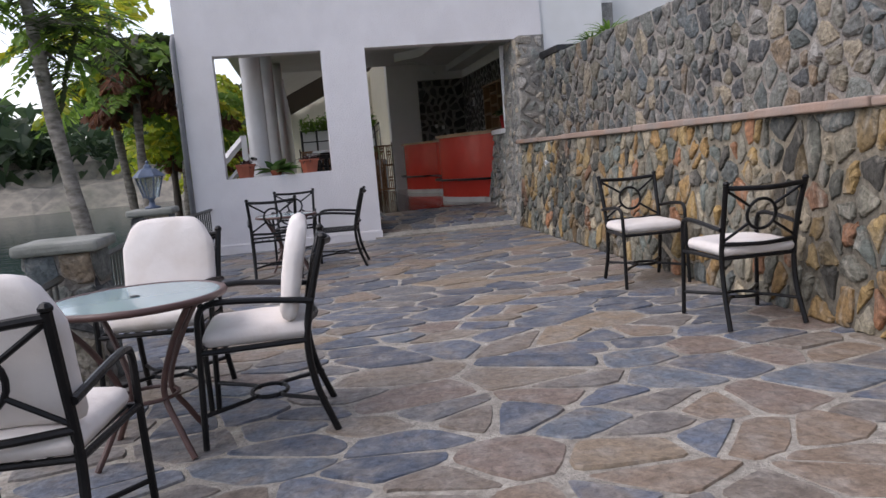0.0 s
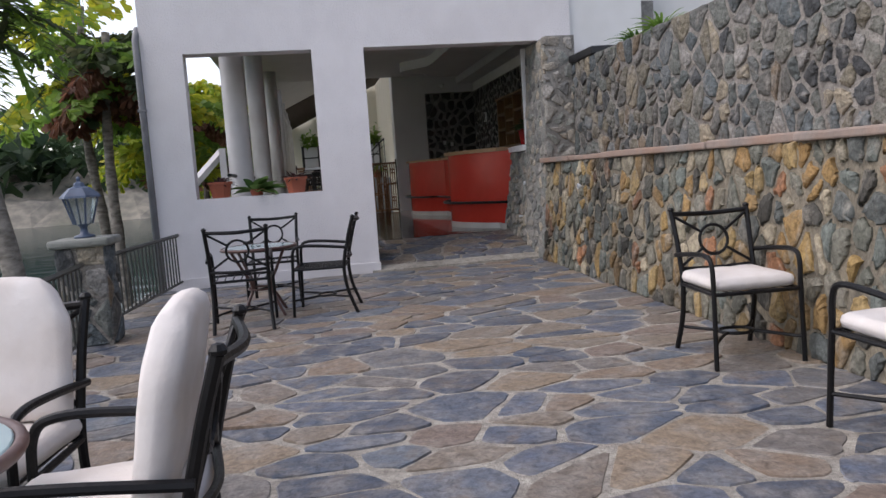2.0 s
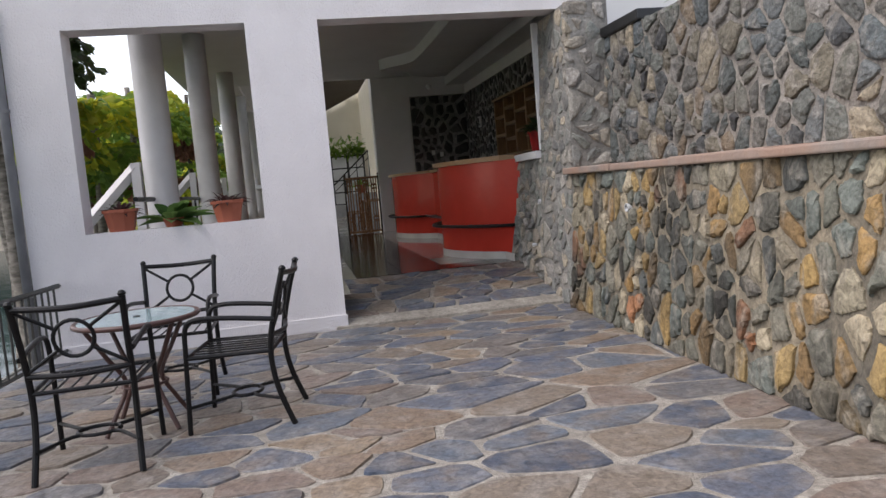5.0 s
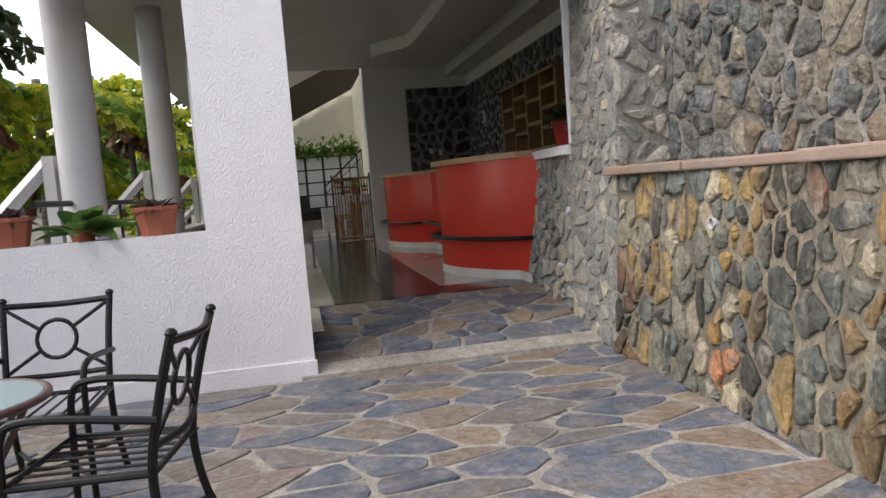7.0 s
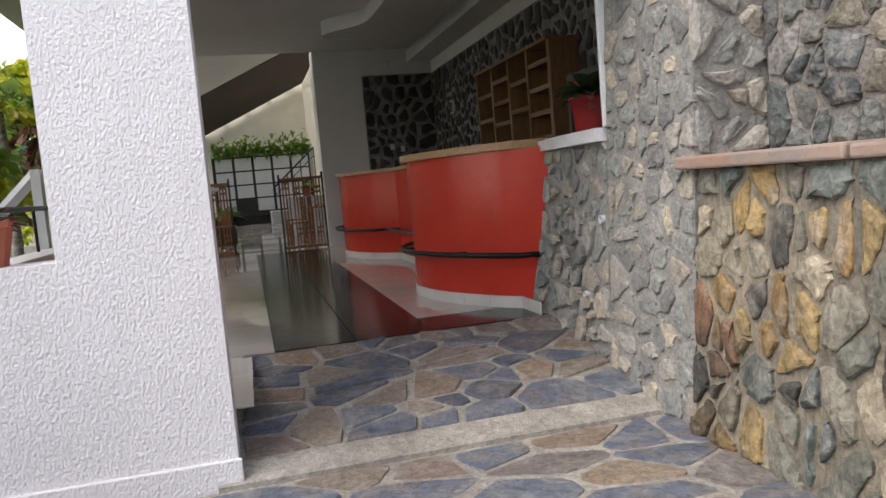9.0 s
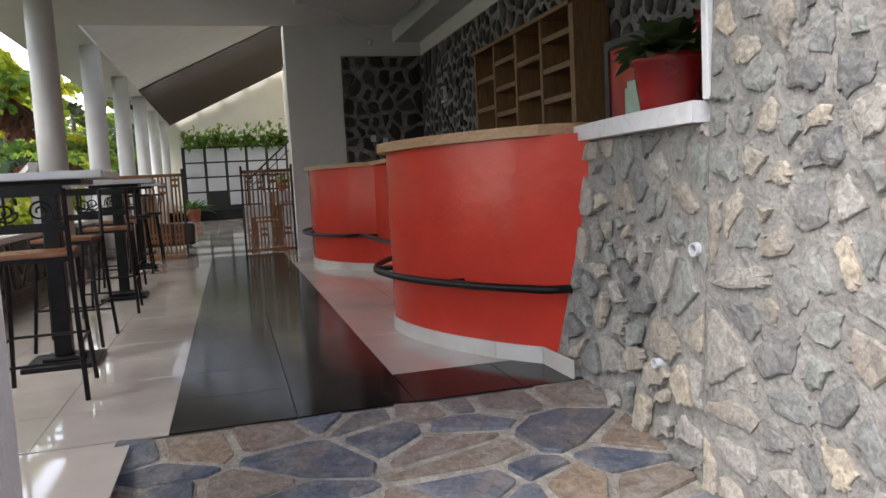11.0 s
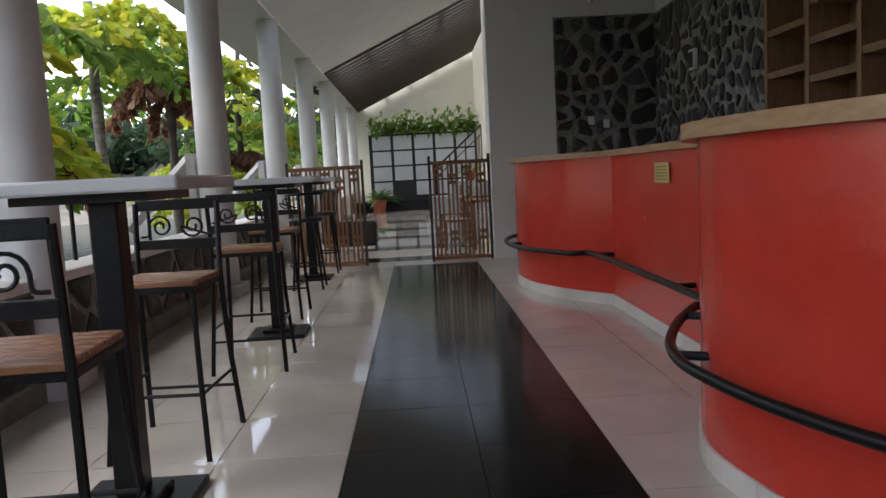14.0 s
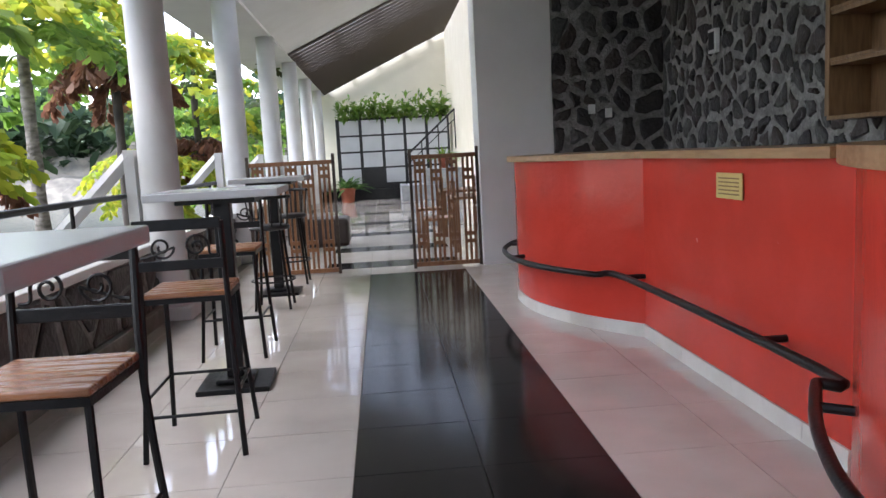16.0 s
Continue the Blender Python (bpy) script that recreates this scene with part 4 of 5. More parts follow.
copy_thing(r0, pose(0.5, 21.45, FLOOR, 0, 0, 180))

# ---- wooden gates ----
def gate(name_label, x0, x1, y, m=None):
    ob = thing("slatted_gate", name_label, "gate", None, "wooden gates")
    w = x1 - x0
    part("top_rail", boxes((x0, x1, y - 0.025, y + 0.025, 1.56, 1.61), bevel=0.005), m_gatewood, ob)
    part("bottom_rail", boxes((x0, x1, y - 0.025, y + 0.025, FLOOR + 0.02, FLOOR + 0.07), bevel=0.005), m_gatewood, ob)
    for x in (x0 - 0.035, x1):
        part("post", boxes((x, x + 0.035, y - 0.02, y + 0.02, FLOOR, 1.68), bevel=0.004), m_darkwood, ob)
    n = max(2, round(w / 0.19))
    for k in range(n):
        c = x0 + (k + 0.5) * w / n
        for d in (-0.055, 0, 0.055):
            part("slat", boxes((c + d - 0.014, c + d + 0.014, y - 0.012, y + 0.012, FLOOR + 0.071, 1.559)), m_gatewood, ob)
        for z in (0.55, 1.3 if k % 2 else 1.4):
            part("block", boxes((c - 0.068, c + 0.068, y - 0.017, y + 0.017, z, z + 0.045)), m_gatewood, ob)
            part("block", boxes((c - 0.068, c + 0.068, y - 0.017, y + 0.017, z + 0.09, z + 0.135)), m_gatewood, ob)
    return ob


gate("brown slatted wooden gate beside the white pillar", 1.88, 2.63, 21.95)
gate("brown slatted wooden gate beside the columns", 0.02, 0.96, 21.95)

# ---- far hall furniture ----
cab = thing("display_cabinet", "black framed cabinet wall with pale panels", "cabinet")
CY = 38.6
part("body", boxes((0.1, 3.9, CY, CY + 0.5, 0.62, 2.95)), m_black, cab)
for k in range(5):
    x0 = 0.22 + k * 0.74
    for j in range(4):
        if k == 1 and j == 0:
            continue
        part("panel", boxes((x0, x0 + 0.64, CY - 0.02, CY - 0.002, 0.78 + j * 0.54, 0.78 + j * 0.54 + 0.48), bevel=0.004), m_panel, cab)
structure("floor_far_step", boxes((-0.4, 4.0, 37.4, ENDY, FLOOR, 0.62)), m_black_tile, "black tiled step below the cabinet wall", "step")
rnd = random.Random(5)
v, f = [], []
for k in range(900):
    c = Vector((rnd.uniform(0.2, 3.9), CY + rnd.uniform(-0.15, 0.4), 2.95 + abs(rnd.gauss(0, 0.28))))
    leaf_quads(v, f, c, (unit(rnd) + Vector((0, -0.4, 0.1))).normalized(), Vector((0, 0, 1)), rnd.uniform(0.18, 0.34), rnd.uniform(0.1, 0.16))
tagged(mesh_part("hedge_plants", v, f, m_leaf_green), "row of leafy green plants along the cabinet top", "plants", kind="stuff")
stair_rail = thing("stair_railing", "black iron stair railing rising along the cabinet wall", "railing")
part("rail", bar([(2.3, 36.6, 1.6), (3.9, 36.6, 3.0)], 0.03), m_iron, stair_rail)
part("rail", bar([(2.3, 36.6, 1.3), (3.9, 36.6, 2.7)], 0.015), m_iron, stair_rail)
for k in range(4):
    x = 2.3 + k * 0.53
    part("post", bar([(x, 36.6, 0.28 if k == 0 else 0.9 + k * 0.3), (x, 36.6, 1.6 + 0.464 * k)], 0.02), m_iron, stair_rail)
blk = thing("stair_block", "grey concrete stair foot under the railing", "stair")
part("block", boxes((2.1, 3.99, 35.6, 37.39, FLOOR, 0.75), bevel=0.02), m_greyblock, blk)
part("block", boxes((2.8, 3.99, 35.62, 37.38, 0.751, 1.2), bevel=0.02), m_greyblock, blk)
p = pot("potted_plant", "bushy green plant in a terracotta pot", "plant", 0.18, 0.24, 0.45, pose(0.45, 36.6, FLOOR), m_terracotta)
blades(p, 60, (0, 0, 0.4), 0.8, 0.12, m_leaf_fresh, 6)
p = pot("potted_plant", "small palm in a red pot on the stair", "plant", 0.13, 0.18, 0.35, pose(3.45, 36.2, 1.2), m_terracotta)
blades(p, 60, (0, 0, 0.3), 0.7, 0.05, m_leaf_green, 9)
sofa = thing("armchair", "dark leather armchair behind the gate", "chair")
part("seat", boxes((0.35, 1.0, 24.2, 24.9, FLOOR + 0.05, 0.75), bevel=0.06), m_leather, sofa)
part("backrest", boxes((0.1, 0.34, 24.2, 24.9, FLOOR + 0.05, 1.3), bevel=0.08), m_leather, sofa)


def dining(m):
    ob = thing("dining_set_chair", "brown wooden chair behind the gate", "chair", m, "chairs of the far hall")
    part("seat", boxes((-0.22, 0.22, -0.22, 0.22, 0.42, 0.46), bevel=0.01), m_gatewood, ob)
    for sx in (-1, 1):
        part("leg", boxes((sx * 0.2 - 0.02, sx * 0.2 + 0.02, 0.18, 0.22, 0, 0.42)), m_gatewood, ob)
        part("back_leg", boxes((sx * 0.2 - 0.02, sx * 0.2 + 0.02, -0.22, -0.18, 0, 0.95)), m_gatewood, ob)
    for k in range(3):
        part("back_slat", boxes((-0.18, 0.18, -0.21, -0.19, 0.55 + k * 0.14, 0.63 + k * 0.14)), m_gatewood, ob)
    return ob


d0 = dining(pose(2.3, 23.6, FLOOR, 0, 0, 90))
for x, y, a in ((3.3, 23.6, -90), (2.3, 25.6, 90), (3.3, 25.6, -90)):
    copy_thing(d0, pose(x, y, FLOOR, 0, 0, a))


def dtable(m):
    ob = thing("dining_table", "dark wooden dining table behind the gate", "table", m, "tables of the far hall")
    part("tabletop", boxes((-0.4, 0.4, -0.5, 0.5, 0.71, 0.75), bevel=0.01), m_gatewood, ob)
    for sx in (-0.34, 0.34):
        for sy in (-0.44, 0.44):
            part("leg", boxes((sx - 0.03, sx + 0.03, sy - 0.03, sy + 0.03, 0, 0.71)), m_gatewood, ob)
    return ob


d1 = dtable(pose(2.85, 23.6, FLOOR))
copy_thing(d1, pose(2.85, 25.6, FLOOR))

# ---- terrace furniture ----
def seat_cushion(bm, hx, hy, z, th):
    box(bm, -hx, hx, -hy, hy, z, z + th, bevel=th * 0.45)
    bmesh.ops.subdivide_edges(bm, edges=[e for e in bm.edges if e.calc_length() > 0.2], cuts=5, use_grid_fill=True)
    for vtx in bm.verts:
        vtx.co.z += 0.008 * noise.noise(vtx.co * 9)
        if vtx.co.z > z + th * 0.7:
            vtx.co.z += 0.018 * (1 - (vtx.co.x / hx) ** 2) * (1 - (vtx.co.y / hy) ** 2)
    return bm


def iron_chair(m, cushion, back_cushion, label):
    """Faces +y; the back leans to -y."""
    ob = thing("iron_chair", label, "chair", m, "terrace iron chairs")
    for s in (-1, 1):
        part("front_leg_arm", bar(curve3([(s * 0.265, 0.27, 0), (s * 0.26, 0.25, 0.43), (s * 0.262, 0.235, 0.60), (s * 0.265, 0.17, 0.645), (s * 0.265, 0.0, 0.64), (s * 0.255, -0.255, 0.61)], 5), 0.0145), m_iron, ob)
        part("back_post", bar(curve3([(s * 0.245, -0.31, 0), (s * 0.235, -0.235, 0.22), (s * 0.235, -0.215, 0.44), (s * 0.24, -0.265, 0.68), (s * 0.25, -0.325, 0.88)], 5), 0.0165), m_iron, ob)
        part("side_rail", bar([(s * 0.237, -0.22, 0.43), (s * 0.26, 0.25, 0.43)], 0.012), m_iron, ob)
        part("finial", lathe([(0.006, 0), (0.02, 0.006), (0.021, 0.015), (0.012, 0.027), (0.003, 0.03)], 10, (s * 0.25, -0.327, 0.875)), m_iron, ob)
        part("stretcher", bar(curve3([(s * 0.262, 0.262, 0.15), (s * 0.13, 0.09, 0.155), (s * 0.07, 0.04, 0.155)]), 0.0105), m_iron, ob)
        part("stretcher", bar(curve3([(s * 0.24, -0.27, 0.15), (s * 0.13, -0.10, 0.155), (s * 0.07, -0.06, 0.155)]), 0.0105), m_iron, ob)
        for zz, dz in ((0.845, 0.05), (0.535, -0.05)):
            part("back_diagonal", bar([(s * 0.235, -0.312 if dz > 0 else -0.232, zz), (s * 0.075, -0.275 if dz > 0 else -0.258, 0.69 + dz)], 0.0095), m_iron, ob)
    part("stretcher_ring", bar([(p.x * 1.25, p.y - 0.01, p.z) for p in ring((0, 0, 0.155), 0.085, "z")], 0.0105, closed=True), m_iron, ob)
    part("front_rail", bar([(-0.26, 0.25, 0.43), (0.26, 0.25, 0.43)], 0.012), m_iron, ob)
    part("rear_rail", bar([(-0.235, -0.217, 0.43), (0.235, -0.217, 0.43)], 0.012), m_iron, ob)
    part("top_rail", bar(curve3([(-0.25, -0.318, 0.862), (0, -0.355, 0.85), (0.25, -0.318, 0.862)]), 0.0155), m_iron, ob)
    part("lower_back_rail", bar(curve3([(-0.237, -0.232, 0.52), (0, -0.262, 0.51), (0.237, -0.232, 0.52)]), 0.0135), m_iron, ob)
    part("back_ring", bar([(p.x, -0.267 - (p.z - 0.69) * 0.2, p.z) for p in ring((0, 0, 0.69), 0.092)], 0.0105, closed=True), m_iron, ob)
    for k in range(7):
        x = -0.2 + k * 0.067
        part("seat_rod", bar([(x, -0.217, 0.43), (x * 1.1, 0.25, 0.43)], 0.006, sides=6), m_iron, ob)
    if cushion:
        part("seat_cushion", seat_cushion(bmesh.new(), 0.245, 0.24, 0.44, 0.075), m_cushion, ob, "cream seat cushion", smooth=True)
    if back_cushion:
        bm = bmesh.new()
        seat_cushion(bm, 0.25, 0.235, 0, 0.075)
        for vtx in bm.verts:
            if vtx.co.y > 0.1:
                vtx.co.x *= 1 - 0.35 * ((vtx.co.y - 0.1) / 0.135) ** 2 * abs(vtx.co.x) / 0.25
                vtx.co.y -= 0.05 * (abs(vtx.co.x) / 0.25) ** 3
        bmesh.ops.transform(bm, matrix=pose(0, -0.225, 0.745, 102, 0, 0) @ pose(0, 0, 0, 0, 180, 0), verts=bm.verts)
        part("back_cushion", bm, m_cushion, ob, "creased cream back cushion", smooth=True)
    return ob


padded = "black wrought-iron armchair with cream seat and back cushions"
seated = "black wrought-iron armchair with a cream seat cushion by the stone wall"
bare = "black wrought-iron armchair without cushions by the small table"
ch = iron_chair(pose(-0.27, 3.57, 0, 0, 0, 90), True, True, padded)
copy_thing(ch, pose(-0.80, 4.14, 0, 0, 0, 172))
copy_thing(ch, pose(-0.92, 2.44, 0, 0, 0, -5))
ch = iron_chair(pose(2.74, 5.80, 0, 0, 0, 176), True, False, seated)
copy_thing(ch, pose(2.68, 4.30, 0, 0, 0, -3))
ch = iron_chair(pose(-0.37, 8.45, 0, 0, 0, 2), False, False, bare)
copy_thing(ch, pose(0.35, 8.86, 0, 0, 0, 82))
copy_thing(ch, pose(-0.15, 9.75, 0, 0, 0, 178))


def glass_table(m, r=0.345, h=0.64):
    ob = thing("glass_table", "round glass-topped iron table with a dark rim", "table", m, "terrace glass tables")
    part("tabletop", lathe([(r - 0.02, 0), (r - 0.015, 0.004), (r - 0.015, 0.009), (r - 0.019, 0.012)], 48, (0, 0, h)), m_glass, ob, "glass top with the sky's pale reflection put into its colour")
    part("rim", bar(ring((0, 0, h), r, "z", 48), 0.016, closed=True), m_rim, ob, "dark brown metal rim", smooth=True)
    part("umbrella_plug", lathe([(0.02, 0), (0.022, 0.004), (0.015, 0.006)], 16, (0, 0, h + 0.012)), m_black, ob)
    for k in range(4):
        a = math.pi / 4 + k * math.pi / 2
        c, s = math.cos(a), math.sin(a)
        part("leg", bar(curve3([((r - 0.015) * c, (r - 0.015) * s, h - 0.015), (0.22 * c, 0.22 * s, h - 0.19), (0.12 * c, 0.12 * s, 0.28), (0.2 * c, 0.2 * s, 0.12), (0.28 * c, 0.28 * s, 0.0)]), 0.014), m_rim, ob)
    part("ring_brace", bar(ring((0, 0, 0.25), 0.13, "z", 24), 0.009, closed=True), m_rim, ob)
    return ob


glass_table(pose(-0.775, 3.42, 0), 0.375, 0.685)
glass_table(pose(-0.24, 9.0, 0))

# ---- railing, stone posts, lanterns ----
def edge_x(y):
    return -1.19 - 0.049 * y if y < 8.6 else -1.61 + 0.088 * (y - 8.6)


def stone_post(y):
    x = edge_x(y)
    ob = thing("stone_post", "square field-stone post with a cement cap", "post", pose(x, y, 0), "stone posts of the terrace railing")
    part("core", boxes((-0.18, 0.18, -0.18, 0.18, -0.05, 0.82)), m_wallmortar, ob)
    part("cap", boxes((-0.235, 0.235, -0.235, 0.235, 0.82, 0.89), bevel=0.022), m_cap, ob, "grey cement cap")
    rndp = random.Random(int(y * 10))
    for q in range(4):
        rot = Matrix.Rotation(q * math.pi / 2, 3, "Z")
        for c, o in stones(-0.18, 0.18, 0, 0.82, 0.15, 0.16, 0.03, int(y * 7) + q):
            v, f = [], []
            stone_mesh(v, f, o, lambda u, w, out: rot @ Vector((u, -0.18 - out, w)), 0.018, rndp)
            mesh_part("stone", v, f, m_up, ob)
    return ob


POSTS = (1.0, 4.75, 8.4)
for y in POSTS:
    stone_post(y)


def railing(y0, y1):
    ob = thing("iron_railing", "grey-green iron railing with upright bars", "railing", None, "terrace railings")
    a, b = Vector((edge_x(y0), y0, 0)), Vector((edge_x(y1), y1, 0))
    part("top_rail", bar([a + Vector((0, 0, 0.68)), b + Vector((0, 0, 0.68))], 0.022, sides=4), m_railing, ob)
    part("bottom_rail", bar([a + Vector((0, 0, 0.10)), b + Vector((0, 0, 0.10))], 0.016, sides=4), m_railing, ob)
    n = round((b - a).length / 0.12)
    for k in range(1, n):
        q = a.lerp(b, k / n)
        part("bar", bar([q + Vector((0, 0, 0.10)), q + Vector((0, 0, 0.68))], 0.010, sides=6), m_railing, ob)
    return ob


railing(1.2, 4.55)
railing(4.95, 8.2)
railing(8.6, 11.38)
structure("trim_terrace_kerb", boxes((-1.75, -1.72, -8, 11.38, -0.3, 0.01)), m_cap, "cement edge of the terrace", "kerb")


def lantern(m):
    ob = thing("lantern", "blue-grey metal garden lantern with glass panes on a stone post", "lamp", m)
    part("foot", lathe([(0.07, 0), (0.07, 0.015), (0.03, 0.03), (0.022, 0.08), (0.05, 0.10)], 16), m_lampblue, ob, smooth=True)
    for k in range(6):
        a = k * math.pi / 3
        a2 = a + math.pi / 3
        part("frame_bar", bar([(0.065 * math.cos(a), 0.065 * math.sin(a), 0.10), (0.12 * math.cos(a), 0.12 * math.sin(a), 0.29)], 0.007, sides=6), m_lampblue, ob)
        bm = bmesh.new()
        q = [(0.062 * math.cos(a), 0.062 * math.sin(a), 0.10), (0.062 * math.cos(a2), 0.062 * math.sin(a2), 0.10), (0.115 * math.cos(a2), 0.115 * math.sin(a2), 0.288), (0.115 * math.cos(a), 0.115 * math.sin(a), 0.288)]
        fv = [bm.verts.new(x) for x in q]
        bv = [bm.verts.new((x[0] * 0.95, x[1] * 0.95, x[2])) for x in q]
        bm.faces.new(fv)
        bm.faces.new(bv)
        for i in range(4):
            bm.faces.new((fv[i], fv[(i + 1) % 4], bv[(i + 1) % 4], bv[i]))
        part("pane", bm, m_pane, ob)
    part("roof", lathe([(0.145, 0.29), (0.14, 0.305), (0.08, 0.36), (0.04, 0.375), (0.035, 0.395), (0.012, 0.41), (0.016, 0.43), (0.004, 0.445)], 6), m_lampblue, ob)
    return ob


lantern(pose(edge_x(8.4), 8.4, 0.89) @ Matrix.Scale(1.15, 4))
pipe = thing("drainpipe", "grey drainpipe down the corner of the white facade", "pipe")
part("downpipe", bar([(-1.62, FACADE - 0.02, -0.3), (-1.62, FACADE - 0.02, 3.05), (-1.60, FACADE + 0.05, 3.2)], 0.04, sides=12), m_pipe, pipe, smooth=True)
for z in (0.6, 2.2):
    part("clip", boxes((-1.67, -1.57, FACADE - 0.06, FACADE + 0.02, z, z + 0.03)), m_pipe, pipe)

# window sill pots
def trough(x, label, mat_leaf, n, ln, w, seed):
    p = pot("potted_plant", label, "plant", 0.11, 0.145, 0.2, pose(x, 11.55, WZ0, 0, 0, 22.5), m_terracotta, 8, "plants on the window sill")
    blades(p, n, (0, 0, 0.17), ln, w, mat_leaf, seed)


trough(-0.82, "purple-leaved plant in a terracotta pot on the window sill", m_leaf_purple, 46, 0.2, 0.035, 1)
trough(0.12, "dark spiky plant in a terracotta pot on the window sill", m_leaf_purple, 46, 0.22, 0.035, 2)
p = pot("potted_plant", "broad-leaved variegated plant low on the window sill", "plant", 0.07, 0.09, 0.08, pose(-0.38, 11.6, WZ0), m_terracotta)
blades(p, 22, (0, 0, 0.06), 0.38, 0.17, m_leaf_fresh, 4)
p = new("wall_grass")
tagged(p, "tuft of grass growing on top of the stone wall", "plant")
p.matrix_basis = pose(3.9, 8.9, 2.5)
blades(p, 60, (0, 0, 0), 0.4, 0.03, m_leaf_green, 14)
q = new("wall_grass")
tagged(q, "tuft of grass growing on top of the stone wall", "plant")
q.matrix_basis = pose(3.95, 9.6, 2.5)
blades(q, 60, (0, 0, 0), 0.35, 0.03, m_leaf_fresh, 15)
stone_cap = thing("wall_coping", "dark slate coping at the end of the stone wall", "coping")
part("slab", boxes((3.70, 4.3, 10.3, YB + 0.33, 2.502, 2.60), bevel=0.015), m_black, stone_cap)



def weep_pipe(y, z, r, face, label):
    ob = thing("weep_pipe", label, "pipe", None, "drain pipes in the stone walls")
    x = face(y, z, 0.0)[0]
    n = 20
    bm = bmesh.new()
    loops = []
    for xx, rr in ((x + 0.02, r), (x - 0.034, r), (x - 0.034, r * 0.78), (x + 0.02, r * 0.74)):
        loops.append([bm.verts.new((xx, y + rr * math.cos(2 * math.pi * k / n), z + rr * math.sin(2 * math.pi * k / n))) for k in range(n)])
    for p, q in zip(loops, loops[1:]):
        for k in range(n):
            bm.faces.new((p[k], p[(k + 1) % n], q[(k + 1) % n], q[k]))
    part("tube", bm, m_panel, ob)
    # solid black plug painted in place of the shade deep in the tube
    part("hollow", boxes((x - 0.004, x + 0.01, y - r * 0.6, y + r * 0.6, z - r * 0.6, z + r * 0.6)), m_black, ob, "black plug for the shade inside the pipe")
    return ob


weep_pipe(9.75, 0.97, 0.033, low_face, "pale plastic drain pipe set in the ochre stone wall")
weep_pipe(11.99, 1.0, 0.026, half_face, "pale plastic drain pipe set in the grey half wall")
weep_pipe(12.24, 0.52, 0.020, half_face, "small pale drain pipe low in the grey half wall")

# ---- trees on the lake side ----
def tree(name, label, x, y, z0, h, lean, r, crown_r, crown_z, leaf_mats, n_leaf, seed, bark, leaf=0.22, fronds=22, low=0.7):
    rnd = random.Random(seed)
    ob = thing(name, label, "tree", pose(x, y, z0))
    top = Vector((lean[0], lean[1], h))
    trunk = curve3([(0, 0, 0), (lean[0] * 0.15 + 0.05, lean[1] * 0.2, h * 0.3), (lean[0] * 0.5 - 0.04, lean[1] * 0.5, h * 0.65), tuple(top)], 5)
    bm = bmesh.new()
    tube(bm, trunk, [r * (1 - 0.45 * i / (len(trunk) - 1)) * (1 + 0.08 * rnd.uniform(-1, 1)) for i in range(len(trunk))], 10)
    heads = []
    for k in range(7):
        t = rnd.uniform(low, 0.98)
        s = trunk[int(t * (len(trunk) - 1))]
        a = rnd.uniform(0, 2 * math.pi)
        e = s + Vector((math.cos(a) * crown_r * rnd.uniform(0.35, 0.8), math.sin(a) * crown_r * rnd.uniform(0.35, 0.8), crown_z * rnd.uniform(0.0, 0.6)))
        tube(bm, [s, s.lerp(e, 0.5) + Vector((0, 0, 0.08)), e], [r * 0.4, r * 0.28, r * 0.12], 6)
        heads.append(e)
    heads.append(top)
    part("trunk", bm, bark, ob, smooth=True)
    for mi, mat in enumerate(leaf_mats):
        v, f = [], []
        for k in range(n_leaf // len(leaf_mats) // fronds):
            c = rnd.choice(heads) + unit(rnd) * crown_r * rnd.uniform(0.1, 0.55)
            d = unit(rnd)
            d.z = d.z * 0.6 + 0.05
            d.normalize()
            ln = leaf * rnd.uniform(2.0, 3.6)
            side = d.cross(Vector((0, 0, 1))).normalized()
            for s in range(fronds):
                t = (s + 1) / fronds
                q = c + d * ln * t + Vector((0, 0, -0.35 * ln * t * t))
                hand = 1 if s % 2 else -1
                dd = (side * hand * 0.9 + d * 0.55 + Vector((0, 0, rnd.uniform(-0.35, 0.1)))).normalized()
                leaf_quads(v, f, q, dd, Vector((0, 0, 1)), leaf * rnd.uniform(0.7, 1.1), leaf * 0.3)
        mesh_part("crown", v, f, mat, ob)
    return ob


tree("palm_tree", "slender pale-barked tree with drooping dark foliage by the lake", -2.55, 9.5, -1.5, 5.3, (-0.45, 0.3), 0.12, 0.7, 0.5, [m_leaf_dark, m_leaf_green], 1500, 1, m_bark, 0.24, low=0.86)

def wedge(v, f, c, d, side, length):
    """One ragged fan-shaped leaflet."""
    k = len(v)
    w = length * 0.30
    tip = c + d * length
    v += [c, c + d * length * 0.75 + side * w, tip + side * w * 0.35, c + d * length * 0.85, tip - side * w * 0.5, c + d * length * 0.7 - side * w]
    f += [(k, k + 1, k + 2, k + 3), (k, k + 3, k + 4, k + 5)]


